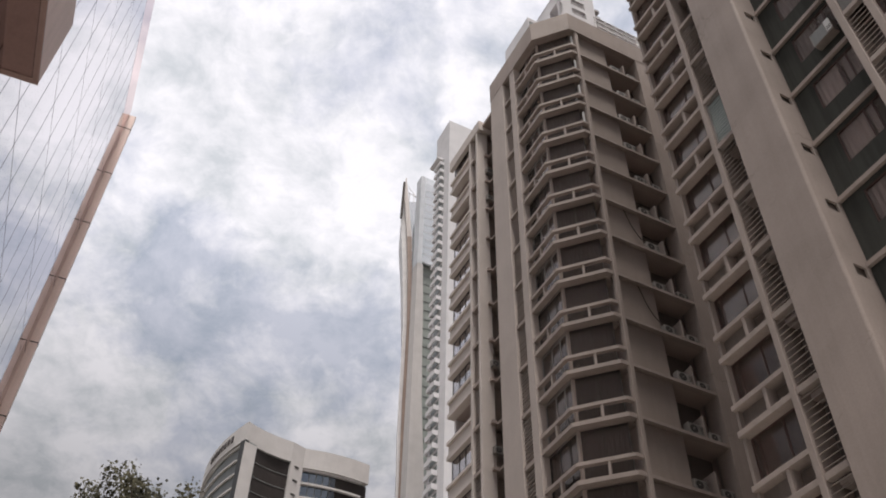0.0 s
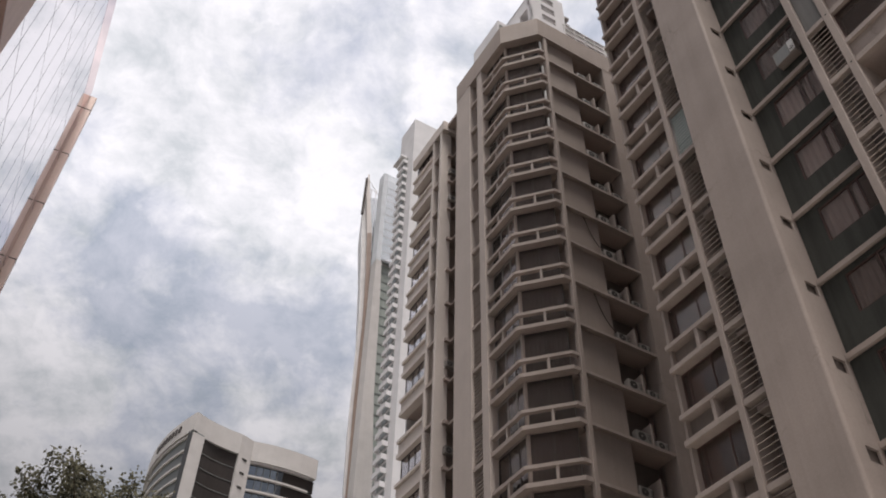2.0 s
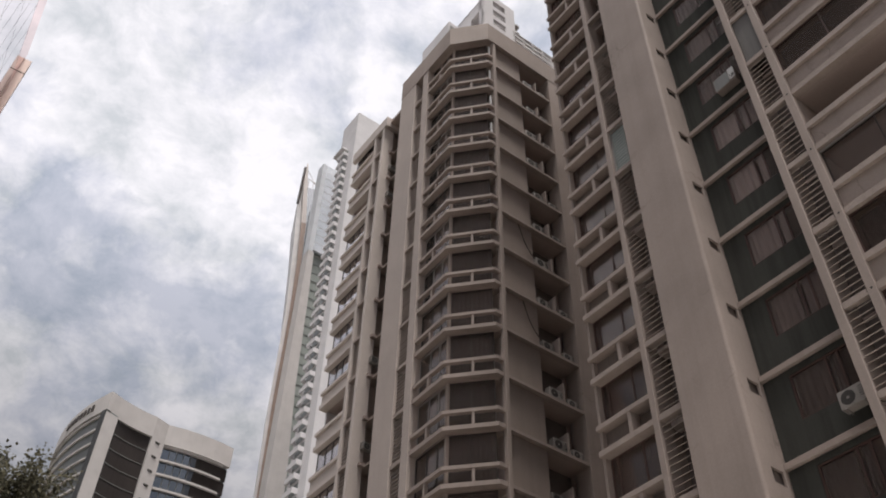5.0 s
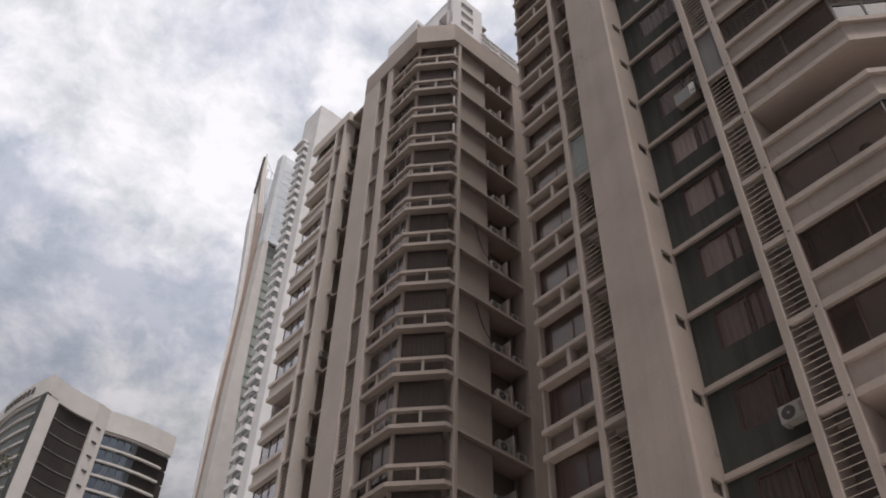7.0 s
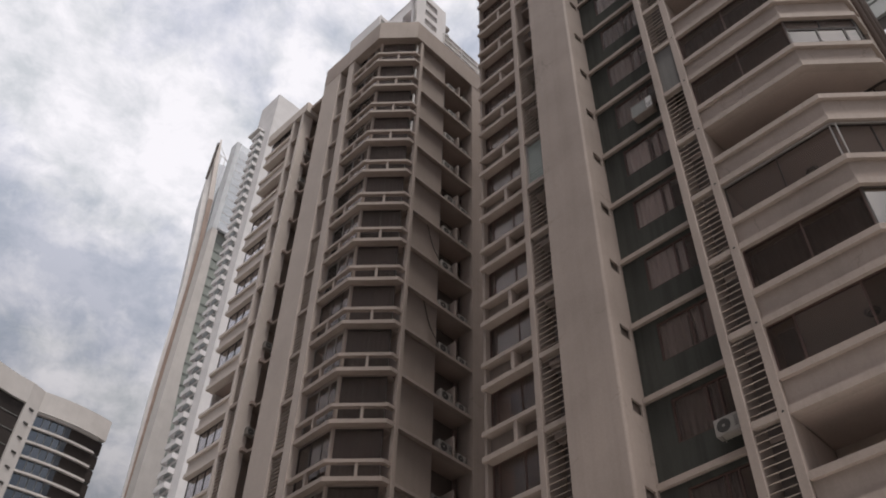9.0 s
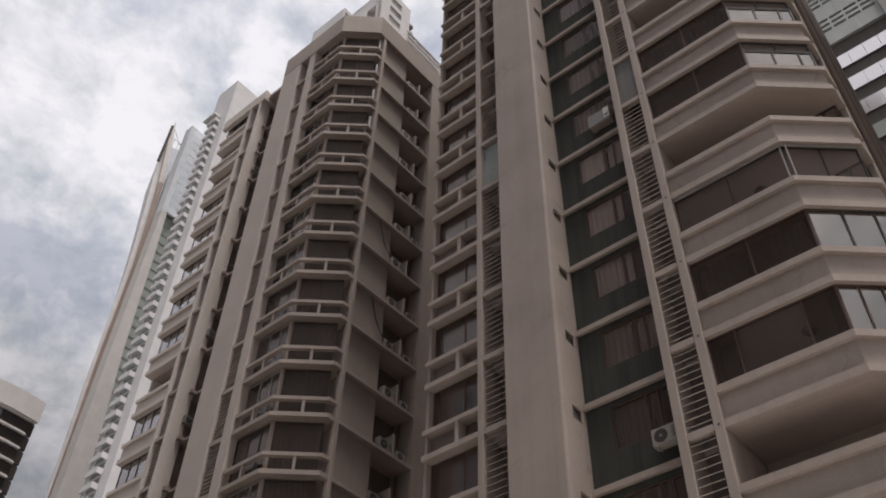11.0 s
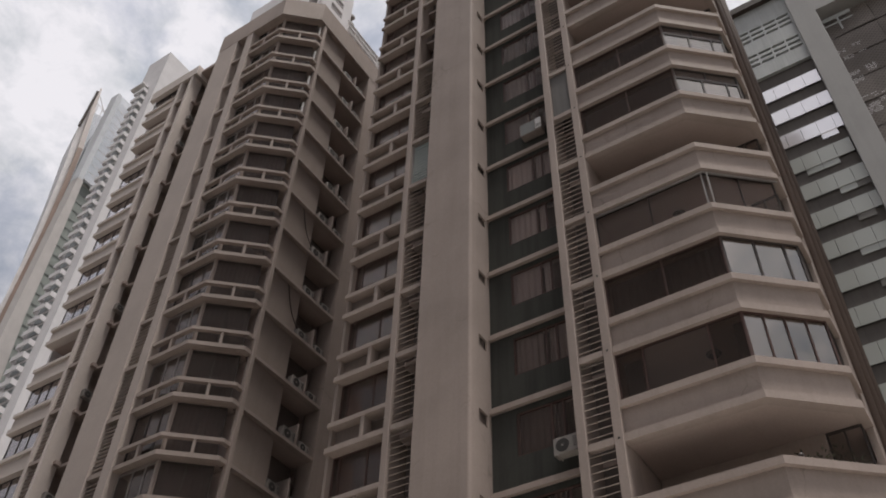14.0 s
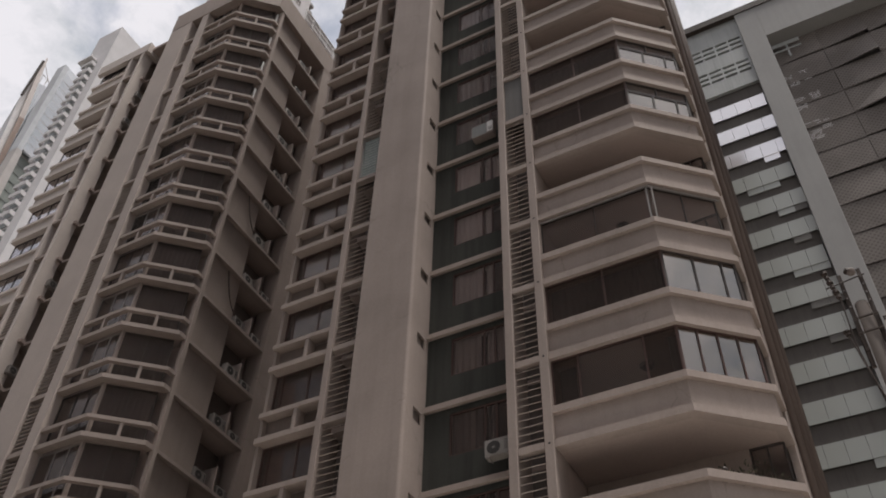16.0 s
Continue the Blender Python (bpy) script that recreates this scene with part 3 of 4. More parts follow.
# set-back glazing and wall piers of the open balconies
lintel = boxes(CREAM, (7.93, 10.945, 2.27, 2.45, 2.204, 2.93))
pier = boxes(CREAM, (10.95, 12.35, 2.25, 2.45, 0.2, 2.93), bevel=0.01)
for k in FA:
    if k not in GLAZED:
        z = A0 + RISE * k
        part("wall_pier", pier, A, (0, 0, z))
        part("lintel", lintel, A, (0, 0, z))
        window(A, (7.93, 2.3), (10.945, 2.3), z + 0.2, 2.0, (0.33, 0.66), DARKFRAME, (PANE_DARK,))
        window(A, (12.355, 2.3), (13.25, 2.3), z + 0.2, 2.72, (0.5,), DARKFRAME, (PANE_DARK,))

put_ac(6.12, 0.62, A0 + 0.42, 0, 0.92)
# boxy wall unit of the green bay: dull front with a pale frame and a white outlet panel
wa = thing("wall_air_conditioner", BLD @ pose(5.24, 0.0, A0 + 5 * RISE + 0.66), "boxy grey wall air conditioner with a white outlet panel", "air conditioner")
part("casing", boxes(SPANDREL, (0.0, 0.92, 0.452, 0.79, 0.0, 0.72), bevel=0.02), wa)
part("front_frame", holed_wall(0.0, 0.66, 0.02, 0.71, 0.012, [(0.03, 0.64, 0.05, 0.68)], ACWHITE), wa, (0, 0.438, 0), label="pale metal frame")
part("front_panel", boxes(GREYCLAD, (0.03, 0.64, 0.444, 0.451, 0.05, 0.68)), wa)
out_panel = part("outlet_panel", boxes(WHITEBLIND, (0.67, 0.92, 0.436, 0.451, 0.10, 0.71), bevel=0.005), wa, label="white outlet panel")
for i in range(3):
    part("outlet_slot", boxes(ACDARK, (0.70, 0.89, 0.430, 0.4355, 0.18 + 0.07 * i, 0.20 + 0.07 * i)), out_panel)
put_ac(0.85, 0.5, A0 + 8 * RISE + 0.22, 0, 0.7)
part("upper_block", boxes(CREAM, (-2.1, 13.2, 0.46, 8.9, A0 + 14 * RISE, top_z - 0.004)), A)


# ---------------------------------------------------------------- ceiling lamps of the balconies
def ceiling_lamp(x, y, z):
    ob = new("ceiling_lamp")
    ob.matrix_basis = BLD @ pose(x, y, z)
    bm = bmesh.new()
    bmesh.ops.create_cone(bm, cap_ends=True, radius1=0.16, radius2=0.22, depth=0.08, segments=20, matrix=Matrix.Translation((0, 0, -0.06)))
    part("shade", mesh(bm, DARKFRAME), ob)
    part("base", boxes(DARKFRAME, (-0.05, 0.05, -0.05, 0.05, -0.02, 0)), ob)
    return tagged(ob, "dark round ceiling lamp, switched off, under a balcony slab", "ceiling lamp", "balcony lamps")


for k in (0, 2, 3, 6):
    ceiling_lamp(10.3, 1.5, A0 + RISE * (k + 1) + 0.03)


# ---------------------------------------------------------------- middle wing with the chamfered bay
B = thing("apartment_tower", BLD, "taupe rendered apartment tower wing with banded corner bay and roof house", "apartment building", "wings of the apartment block")
B0 = 21.70
FB = range(-4, 12)
bz, tz = B0 - 4 * RISE, B0 + 12 * RISE - 0.1
BB = [(-14.94, 0.92), (-12.37, 0.9), (-10.46, 2.62), (-10.46, 3.04)]
low_b = ribbon_mesh(BB, BEAM, (0.0, 0.34, 0.06, 0.28))
up_b = ribbon_mesh(BB, BEAM, (0.0, 0.22, 0.95, 1.13))
BW = inset(BB, 0.4)
floor_b = slab_poly([(-18.2, 1.5), (-14.9, 1.5), *inset(BB, 0.34)[1:], (-10.9, 3.3), (-12.4, 3.3), (-12.4, 9.0), (-18.2, 9.0)], 0.04, 0.24, SOFFIT)
side_slab = boxes(BEAM, (-10.75, -10.42, 3.29, 8.05, 0.08, 0.24))
side_floor = boxes(SOFFIT, (-12.2, -10.754, 3.29, 8.05, 0.10, 0.23))
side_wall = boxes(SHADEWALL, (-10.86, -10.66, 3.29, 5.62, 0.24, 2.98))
side_plate = boxes(CREAM, (-11.5, -10.52, 6.88, 6.96, 0.24, 1.5))
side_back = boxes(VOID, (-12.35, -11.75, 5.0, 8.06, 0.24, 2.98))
trans_b = boxes(BEAM, (-16.405, -15.515, 0.86, 1.1, 0, 0.2))
slat_b = slat_mesh(0.89, 0.05, 0.04)
seg = lambda p, q, f: (p[0] + (q[0] - p[0]) * f, p[1] + (q[1] - p[1]) * f)
post_b = boxes(BEAM, (-0.06, 0.06, 0.02, 0.20, 0.28, 0.95))
bend_post = boxes(BEAM, (-0.07, 0.07, -0.07, 0.07, 0.28, 2.9))
for k in FB:
    z = B0 + RISE * k
    part("floor_slab", floor_b, B, (0, 0, z))
    part("lower_beam", low_b, B, (0, 0, z))
    part("sill_beam", up_b, B, (0, 0, z))
    part("divider", post_b, B, (*seg(BB[0], BB[1], 0.5), z))
    part("divider", post_b, B, (*seg(BB[1], BB[2], 0.55), z), -1 * math.degrees(math.atan2(-1.72, 1.91)))
    part("corner_post", bend_post, B, (*inset(BB, 0.4)[1], z))
    window(B, BW[0], BW[1], z + 0.28, RISE - 0.28, (0.38, 0.7), ALU if k % 3 else DARKFRAME, (PANE_DARK, PANE, PANE), 0.06)
    window(B, BW[1], BW[2], z + 0.28, RISE - 0.28, (0.5,), DARKFRAME, (PANE_DARK,))
    c = inset(BB, 0.5)
    if rng.random() < 0.93:
        curtain(B, c[1], c[2], z + 0.26, 2.66, BROWNBLIND)
    curtain(B, seg(c[0], c[1], rng.choice((0.4, 0.4, 0.32, 0.5))), c[1], z + 0.26, 2.66, WHITEBLIND if rng.random() < 0.7 else CURTAIN)
    part("side_slab", side_slab, B, (0, 0, z))
    part("side_floor", side_floor, B, (0, 0, z))
    part("side_wall", side_wall, B, (0, 0, z))
    part("service_plate", side_plate, B, (0, 0, z))
    part("service_back", side_back, B, (0, 0, z))
    part("transom", trans_b, B, (0, 0, z))
    if k < 6:
        for i in range(12):
            part("slat", slat_b, B, (-16.405, 0.99, z + 0.34 + 0.21 * i))
    if k > -3:
        put_ac(-10.82, 6.15 + rng.uniform(-0.2, 0.2), z + 0.24, 90, rng.choice((0.9, 1.0)))
        if rng.random() < 0.6:
            put_ac(-10.82, 7.5, z + 0.24, 90, 0.8)
# loose cables on the service side
for k in (-2, 3, 5):
    cu = bpy.data.curves.new("cable", "CURVE")
    cu.dimensions, cu.bevel_depth = "3D", 0.025
    sp = cu.splines.new("BEZIER")
    sp.bezier_points.add(2)
    z = B0 + RISE * k
    for bp_, co in zip(sp.bezier_points, ((-10.6, 4.6, z + 2.9), (-10.58, 5.2, z + 1.3), (-10.6, 5.9, z + 0.6))):
        bp_.co = co
        bp_.handle_left_type = bp_.handle_right_type = "AUTO"
    cu.materials.append(PIPE)
    ob = new("cable", cu)
    ob.parent = B
part("fin", boxes(BEAM, (-10.66, -10.40, 3.05, 3.28, bz, tz), bevel=0.01), B)
part("end_column", boxes(CREAM, (-11.3, -10.38, 8.06, 9.9, bz, tz)), B)
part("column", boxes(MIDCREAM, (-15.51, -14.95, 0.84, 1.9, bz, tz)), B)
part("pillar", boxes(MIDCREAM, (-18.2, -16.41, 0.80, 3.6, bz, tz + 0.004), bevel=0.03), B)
# hidden wall added across the gap between wings to block light from behind
part("link_wall", boxes(SHADEWALL, (-11.3, -2.16, 9.91, 10.1, 0, tz)), B)
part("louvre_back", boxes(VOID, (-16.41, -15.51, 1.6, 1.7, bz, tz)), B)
part("room_back", boxes(INNER, (-16.4, -12.3, 4.6, 4.8, bz, tz)), B)
part("partition", boxes(INNER, (-12.5, -12.36, 3.4, 9.0, bz, tz)), B)
part("side_return", boxes(INNER, (-12.4, -10.9, 3.3, 3.4, bz, tz)), B)
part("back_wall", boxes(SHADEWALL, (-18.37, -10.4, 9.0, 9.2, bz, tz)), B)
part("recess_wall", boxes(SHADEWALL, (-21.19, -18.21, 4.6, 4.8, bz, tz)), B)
part("podium", boxes(CREAM, (-18.37, -10.4, 0.9, 9.2, 0, bz - 0.004)), B)
RB = [(-18.2, 0.79), (-12.33, 0.79), (-10.36, 2.60), (-10.36, 9.9)]
part("roof_parapet", ribbon_mesh(RB, CREAM, (0.0, 0.35, tz, tz + 2.05)), B)
part("roof", slab_poly([*inset(RB, 0.05), (-18.4, 9.0)], tz + 0.01, tz + 0.3, SOFFIT), B)
# roof houses
part("roof_house", boxes(WHITEWALL, (-18.45, -14.9, 2.5, 7.0, tz + 0.3, 64.8), bevel=0.02), B, label="pale set-back roof house")
part("roof_grille", boxes(GREYCLAD, *[(-14.895, -14.84, 2.6 + 0.5 * i, 2.95 + 0.5 * i, tz + 2.4, 64.2) for i in range(4)]), B)
ph = part("stair_house", holed_wall(0, 3.5, 0, 13.3, 0.3, [(1.2, 2.5, 6.0 + 1.42 * i, 6.85 + 1.42 * i) for i in range(5)], WHITEWALL), B, (-13.29, 4.5, tz + 0.3), 90,
          "pale stair house with slotted openings")
part("slot_back", boxes(SHADEWALL, (0.6, 2.9, 0.4, 0.5, 2.0, 13)), ph)
for i in range(5):
    part("blade", boxes(WHITEWALL, (1.2, 2.5, 0.06, 0.14, 6.38 + 1.42 * i, 6.46 + 1.42 * i)), ph)
part("front", holed_wall(0, 3.3, 0, 11.5, 0.3, [(1.95, 3.2, 6.6, 9.9)], WHITEWALL), ph, (0, 3.3, 0), -90)
part("cover", boxes(WHITEWALL, (0, 3.5, 0.31, 3.3, 11.2, 11.48)), ph)
part("rear", boxes(WHITEWALL, (3.2, 3.49, 0.31, 3.3, 0, 11.19)), ph)
for i in range(3):
    part("dish_bracket", boxes(ALU, (3.5, 3.9, -0.1, 0.3, 8.6 + 1.1 * i, 8.95 + 1.1 * i), bevel=0.03), ph)
white_post = boxes(WHITEBLIND, (-0.05, 0.05, -0.05, 0.05, 1.13, 2.3))
for k in (8, 9, 10, 11):
    part("white_tube", white_post, B, (-10.62, 2.86, B0 + RISE * k), label="white upright tube")
screen = part("roof_screen", boxes(PALEPINK, (-10.70, -10.66, 5.3, 9.9, tz + 1.9, tz + 4.05)), B, label="pale rooftop screen panels")
for i in range(6):
    part("screen_post", boxes(PALEPINK, (-10.66, -10.60, 5.3 + 0.9 * i, 5.38 + 0.9 * i, tz + 2.06, tz + 4.0)), screen)
for z in (2.9, 3.5, 4.05):
    part("screen_rail", boxes(PALEPINK, (-10.72, -10.60, 5.28, 9.9, tz + z, tz + z + 0.08)), screen)

# ---------------------------------------------------------------- far wing with straight balconies
C = thing("apartment_tower", BLD, "cream apartment tower wing with straight banded balconies and louvred column", "apartment building", "wings of the apartment block")
CP = [(-25.07, 1.1), (-22.02, 1.1)]
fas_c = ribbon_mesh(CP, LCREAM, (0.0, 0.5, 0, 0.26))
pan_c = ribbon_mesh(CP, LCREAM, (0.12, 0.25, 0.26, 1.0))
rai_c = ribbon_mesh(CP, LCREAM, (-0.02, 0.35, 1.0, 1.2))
flo_c = slab_poly([(-25.0, 1.59), (-20.5, 1.59), (-20.5, 9.0), (-25.0, 9.0)], 0.04, 0.24, SOFFIT)
trans_c = boxes(BEAM, (-21.795, -20.965, 1.08, 1.4, 0, 0.2))
slat_c = slat_mesh(0.82, 0.05, 0.04)
ledge_c = boxes(BEAM, (-21.19, -18.25, 1.9, 3.6, 0.0, 0.14))
OPEN_C = (3, 9, 10)
C0 = 21.37
for k in range(-3, 12):
    z = C0 + RISE * k
    part("floor_slab", flo_c, C, (0, 0, z))
    part("fascia", fas_c, C, (0, 0, z))
    part("parapet", pan_c, C, (0, 0, z))
    part("parapet_rail", rai_c, C, (0, 0, z))
    if k not in OPEN_C:
        window(C, (-25.0, 1.42), (-22.03, 1.42), z + 1.2, RISE - 1.2, (0.3, 0.55, 0.8), DARKFRAME, (SKYPANE,))
        curtain(C, (-24.9, 1.53), (-22.1, 1.53), z + 0.3, 2.58, WHITEBLIND)
    part("transom", trans_c, C, (0, 0, z))
    if k < 5:
        for i in range(12):
            part("slat", slat_c, C, (-21.79, 1.24, z + 0.34 + 0.21 * i))
    part("service_ledge", ledge_c, C, (0, 0, z))
    if k in (10, 9, 4, 2, 0):
        put_ac(-20.715, 1.98, z + 1.0, 90, 0.8)
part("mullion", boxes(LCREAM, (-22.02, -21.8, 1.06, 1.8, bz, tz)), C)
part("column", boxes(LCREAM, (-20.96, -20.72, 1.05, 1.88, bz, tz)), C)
part("recess_side", boxes(SHADEWALL, (-21.3, -21.2, 1.88, 8.99, bz, tz)), C)
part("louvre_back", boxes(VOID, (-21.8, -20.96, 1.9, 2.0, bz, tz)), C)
part("room_back", boxes(INNER, (-25.0, -21.8, 4.0, 4.2, bz, tz)), C)
part("end_wall", boxes(WHITEWALL, (-25.07, -24.95, 1.6, 9.0, bz, tz)), C)
part("partition", boxes(INNER, (-21.95, -21.82, 1.8, 9.0, bz, tz)), C)
part("back_wall", boxes(SHADEWALL, (-25.07, -18.4, 9.0, 9.2, bz, tz)), C)
part("roof_parapet", ribbon_mesh([(-25.1, 1.02), (-20.4, 1.02), (-20.4, 9.0)], LCREAM, (0, 0.3, tz - 0.4, tz + 0.6)), C)
part("roof", boxes(SOFFIT, (-25.0, -18.4, 1.35, 9.0, tz + 0.004, tz + 0.3)), C)
part("podium", boxes(CREAM, (-25.07, -18.4, 1.1, 9.2, 0, bz - 0.004)), C)


# ---------------------------------------------------------------- distant towers
def polar(az, d):
    return d * math.sin(radians(az)), d * math.cos(radians(az))


D = thing("residential_tower", BLD, "very tall white residential tower with a stack of small balconies", "tower block", "distant towers")
part("shaft", boxes(WHITEWALL, (-120.6, -113.2, 44.7, 66.0, 0, 196.6)), D)
balc = ribbon_mesh([(-119.4, 44.69), (-119.4, 43.5), (-115.9, 43.5), (-115.9, 44.69)], WHITEWALL, (0.0, 0.2, 0.0, 1.1))
dwin = boxes(SIDEPANEL, (-119.3, -116.0, 44.62, 44.695, 0.25, 2.4))
for i in range(14, 62):
    z = 2.9 * i + 4.0
    part("balcony", balc, D, (0, 0, z))
    part("window", dwin, D, (0, 0, z))
part("crown_slab", boxes(WHITEWALL, (-121.3, -116.8, 43.2, 44.69, 184.0, 184.6)), D)

Et = thing("glass_tower", BLD, "pale green glass tower with white corner wall and floor lines", "tower block", "distant towers")
_e = BLD.inverted() @ Vector((*polar(-1.55, 172), 0))
ex, ey = _e.x, _e.y
bm = bmesh.new()
rings = [[bm.verts.new((x, y, z)) for x, y in ((ex - 3, ey), (ex, ey), (ex, ey + w), (ex - 3, ey + w))] for z, w in ((0, 6.0), (60, 5.2), (106, 4.2), (128, 2.8), (155, 2.2), (172, 1.6))]
for r, u in zip(rings, rings[1:]):
    for i in range(4):
        bm.faces.new((r[i], r[(i + 1) % 4], u[(i + 1) % 4], u[i]))
bm.faces.new(rings[0][::-1])
bm.faces.new(rings[-1])
part("corner_wall", mesh(bm, OFFWHITE), Et)
part("upper_glass", boxes(GREENGLASS, (ex - 3, ex - 0.12, ey, ey + 22, 172.3, 208)), Et)
part("lower_glass", boxes(paint("sage_cladding", (0.36, 0.39, 0.365), rough=0.4, streak=0.1, bump=0), (ex - 3, ex - 1.2, ey + 1.5, ey + 22, 0, 172)), Et,
     label="sage green lower facade")
for i in range(11):
    part("floor_band", boxes(OFFWHITE, (ex - 3, ex - 0.08, ey - 0.03, ey + 22, 0, 0.12)), Et, (0, 0, 173 + 2.95 * i))
for i in range(34):
    part("floor_line", boxes(SIDEPANEL, (ex - 3, ex - 1.1, ey + 1.5, ey + 22, 0, 0.3)), Et, (0, 0, 70 + 3.0 * i))
part("corner_wall", boxes(paint("pale_blue_white_panel", (0.72, 0.735, 0.77), rough=0.4, streak=0.05, bump=0), (ex - 3.02, ex + 0.01, ey - 0.06, ey + 1.3, 172.01, 208.02)), Et)
part("core", boxes(OFFWHITE, (ex - 2.9, ex - 1.3, ey + 1.75, ey + 21.9, 0, 207)), Et)

S = new("glass_tower")
tagged(S, "slender bowed tower edge in pale pink with a brown spine", "tower block", "distant towers")


def strip(rows, d, depth, mat):
    """An upright blade whose two edges bow with height. rows: height, azimuth of one edge and of the other."""
    bm = bmesh.new()
    rings = []
    for z, a, b in rows:
        ring = (polar(a, d), polar(b, d), polar(b, d + depth), polar(a, d + depth))
        rings.append([bm.verts.new((x, y, z)) for x, y in ring])
    for r, u in zip(rings, rings[1:]):
        for i in range(4):
            j = (i + 1) % 4
            bm.faces.new((r[i], r[j], u[j], u[i]))
    bm.faces.new(rings[0][::-1])
    bm.faces.new(rings[-1])
    return mesh(bm, mat)


part("blade", strip(((0, -2.0, -1.85), (60, -2.1, -1.95), (106, -2.25, -2.09), (128, -2.45, -2.21), (155, -2.5, -2.2), (178, -2.9, -2.42), (194, -3.3, -2.8), (204, -3.32, -3.1)), 178, 12, PALEPINK), S,
     label="pale pink bowed edge")
part("spine", strip(((0, -1.85, -1.6), (60, -1.95, -1.7), (106, -2.09, -1.83), (128, -2.21, -1.93), (155, -2.2, -1.92), (172, -2.36, -1.98), (187, -2.62, -2.18)), 177, 12, RUST), S, label="brown spine")
part("spine_head", strip(((187.05, -2.62, -2.18), (204, -3.1, -2.74), (212.5, -3.14, -3.02)), 177, 12, PALEBEIGE), S, label="beige head of the spine")
part("infill", strip(((0, -1.6, -1.2), (106, -1.83, -1.2), (128, -1.93, -1.3), (155, -1.92, -1.4), (187, -2.18, -1.5), (203.5, -2.73, -1.66)), 178.5, 14, GREENGLASS), S, label="pale glass side")
# dark strip drawn in place of the shade in the gap
part("shadow_gap", strip(((172, -1.94, -1.88), (190, -2.12, -2.04), (193, -2.06, -2.03)), 177.4, 1, EDGE), S)
for a in (-2.65, -2.2, -1.75):
    part("rail_post", boxes(OFFWHITE, (-0.1, 0.1, -0.1, 0.1, 0, 4.2)), S, (*polar(a, 179), 203.5))



def bar(p, q, r, mat):
    d = Vector(q) - Vector(p)
    bm = bmesh.new()
    bmesh.ops.create_cone(bm, cap_ends=True, radius1=r, radius2=r, depth=d.length, segments=8,
                          matrix=Matrix.Translation((Vector(p) + Vector(q)) / 2) @ d.to_track_quat("Z", "Y").to_matrix().to_4x4())
    return mesh(bm, mat)


for z0, z1 in ((211.0, 205.5), (207.5, 207.0)):
    part("stay", bar((*polar(-3.0, 178), z0), (*polar(-1.72, 180), z1), 0.09, OFFWHITE), S)

part("sign_board", bar((*polar(-3.29, 176.6), 194), (*polar(-3.22, 176.6), 210), 0.36, PIPE), S, label="dark slanted sign board")

# ---------------------------------------------------------------- curved office tower
F = new("office_tower")
tagged(F, "curved white framed office tower with dark and blue glass bands", "office building", "distant towers")
ZT = 116.5


def arc(p, q, bulge, n):
    """Plan points from p to q, bowed sideways by bulge (left positive)."""
    d = Vector(q) - Vector(p)
    nrm = Vector((-d.y, d.x)).normalized()
    return [tuple(Vector(p) + d * (i / n) + nrm * bulge * 4 * (i / n) * (1 - i / n)) for i in range(n + 1)]


def curved(pts, d0, d1, z0, z1, mat):
    bm = bmesh.new()
    ribbon(bm, pts, d0, d1, z0, z1)
    return mesh(bm, mat)


F1, F2, F3, F4 = polar(-13.35, 172), polar(-9.9, 177.5), polar(-9.0, 179.5), polar(-4.26, 184)
F0 = polar(-15.4, 207)
pl, pr, ps = arc(F1, F2, 0.6, 8), arc(F3, F4, -0.8, 10), arc(F0, F1, -3.2, 24)
FH = 3.4
part("crown", curved([*pl, *pr], 0.0, 1.2, ZT - 5.0, ZT, OFFWHITE), F, label="white crown band")
part("column", curved(arc(polar(-13.35, 172), polar(-12.45, 173.5), 0, 2), 0.0, 1.2, 20, ZT - 5, OFFWHITE), F)
part("column", curved(arc(F2, F3, 0, 2), 0.0, 1.2, 20, ZT - 5, OFFWHITE), F)
part("side_crown", curved(ps, 0.0, 1.2, ZT - 4.5, ZT, OFFWHITE), F)
part("side_edge", curved(ps[-2:], -0.1, 1.0, 20, ZT - 4.5, EDGE), F, label="dark grey side edge")
part("core", curved([*pl[2:], *pr], 1.4, 3.0, -0.2, ZT - 1, SIDEPANEL), F)
part("side_core", curved(ps, 1.3, 3.0, -0.2, ZT - 4.6, SIDEPANEL), F)
part("roof", slab_poly([*inset(ps, 0.6), *inset(pl, 0.6), *inset(pr, 0.6), polar(-6.0, 215)], ZT - 1.5, ZT - 1.0, SOFFIT), F)
bl, br = arc(polar(-12.45, 173.5), F2, 0.5, 6), pr
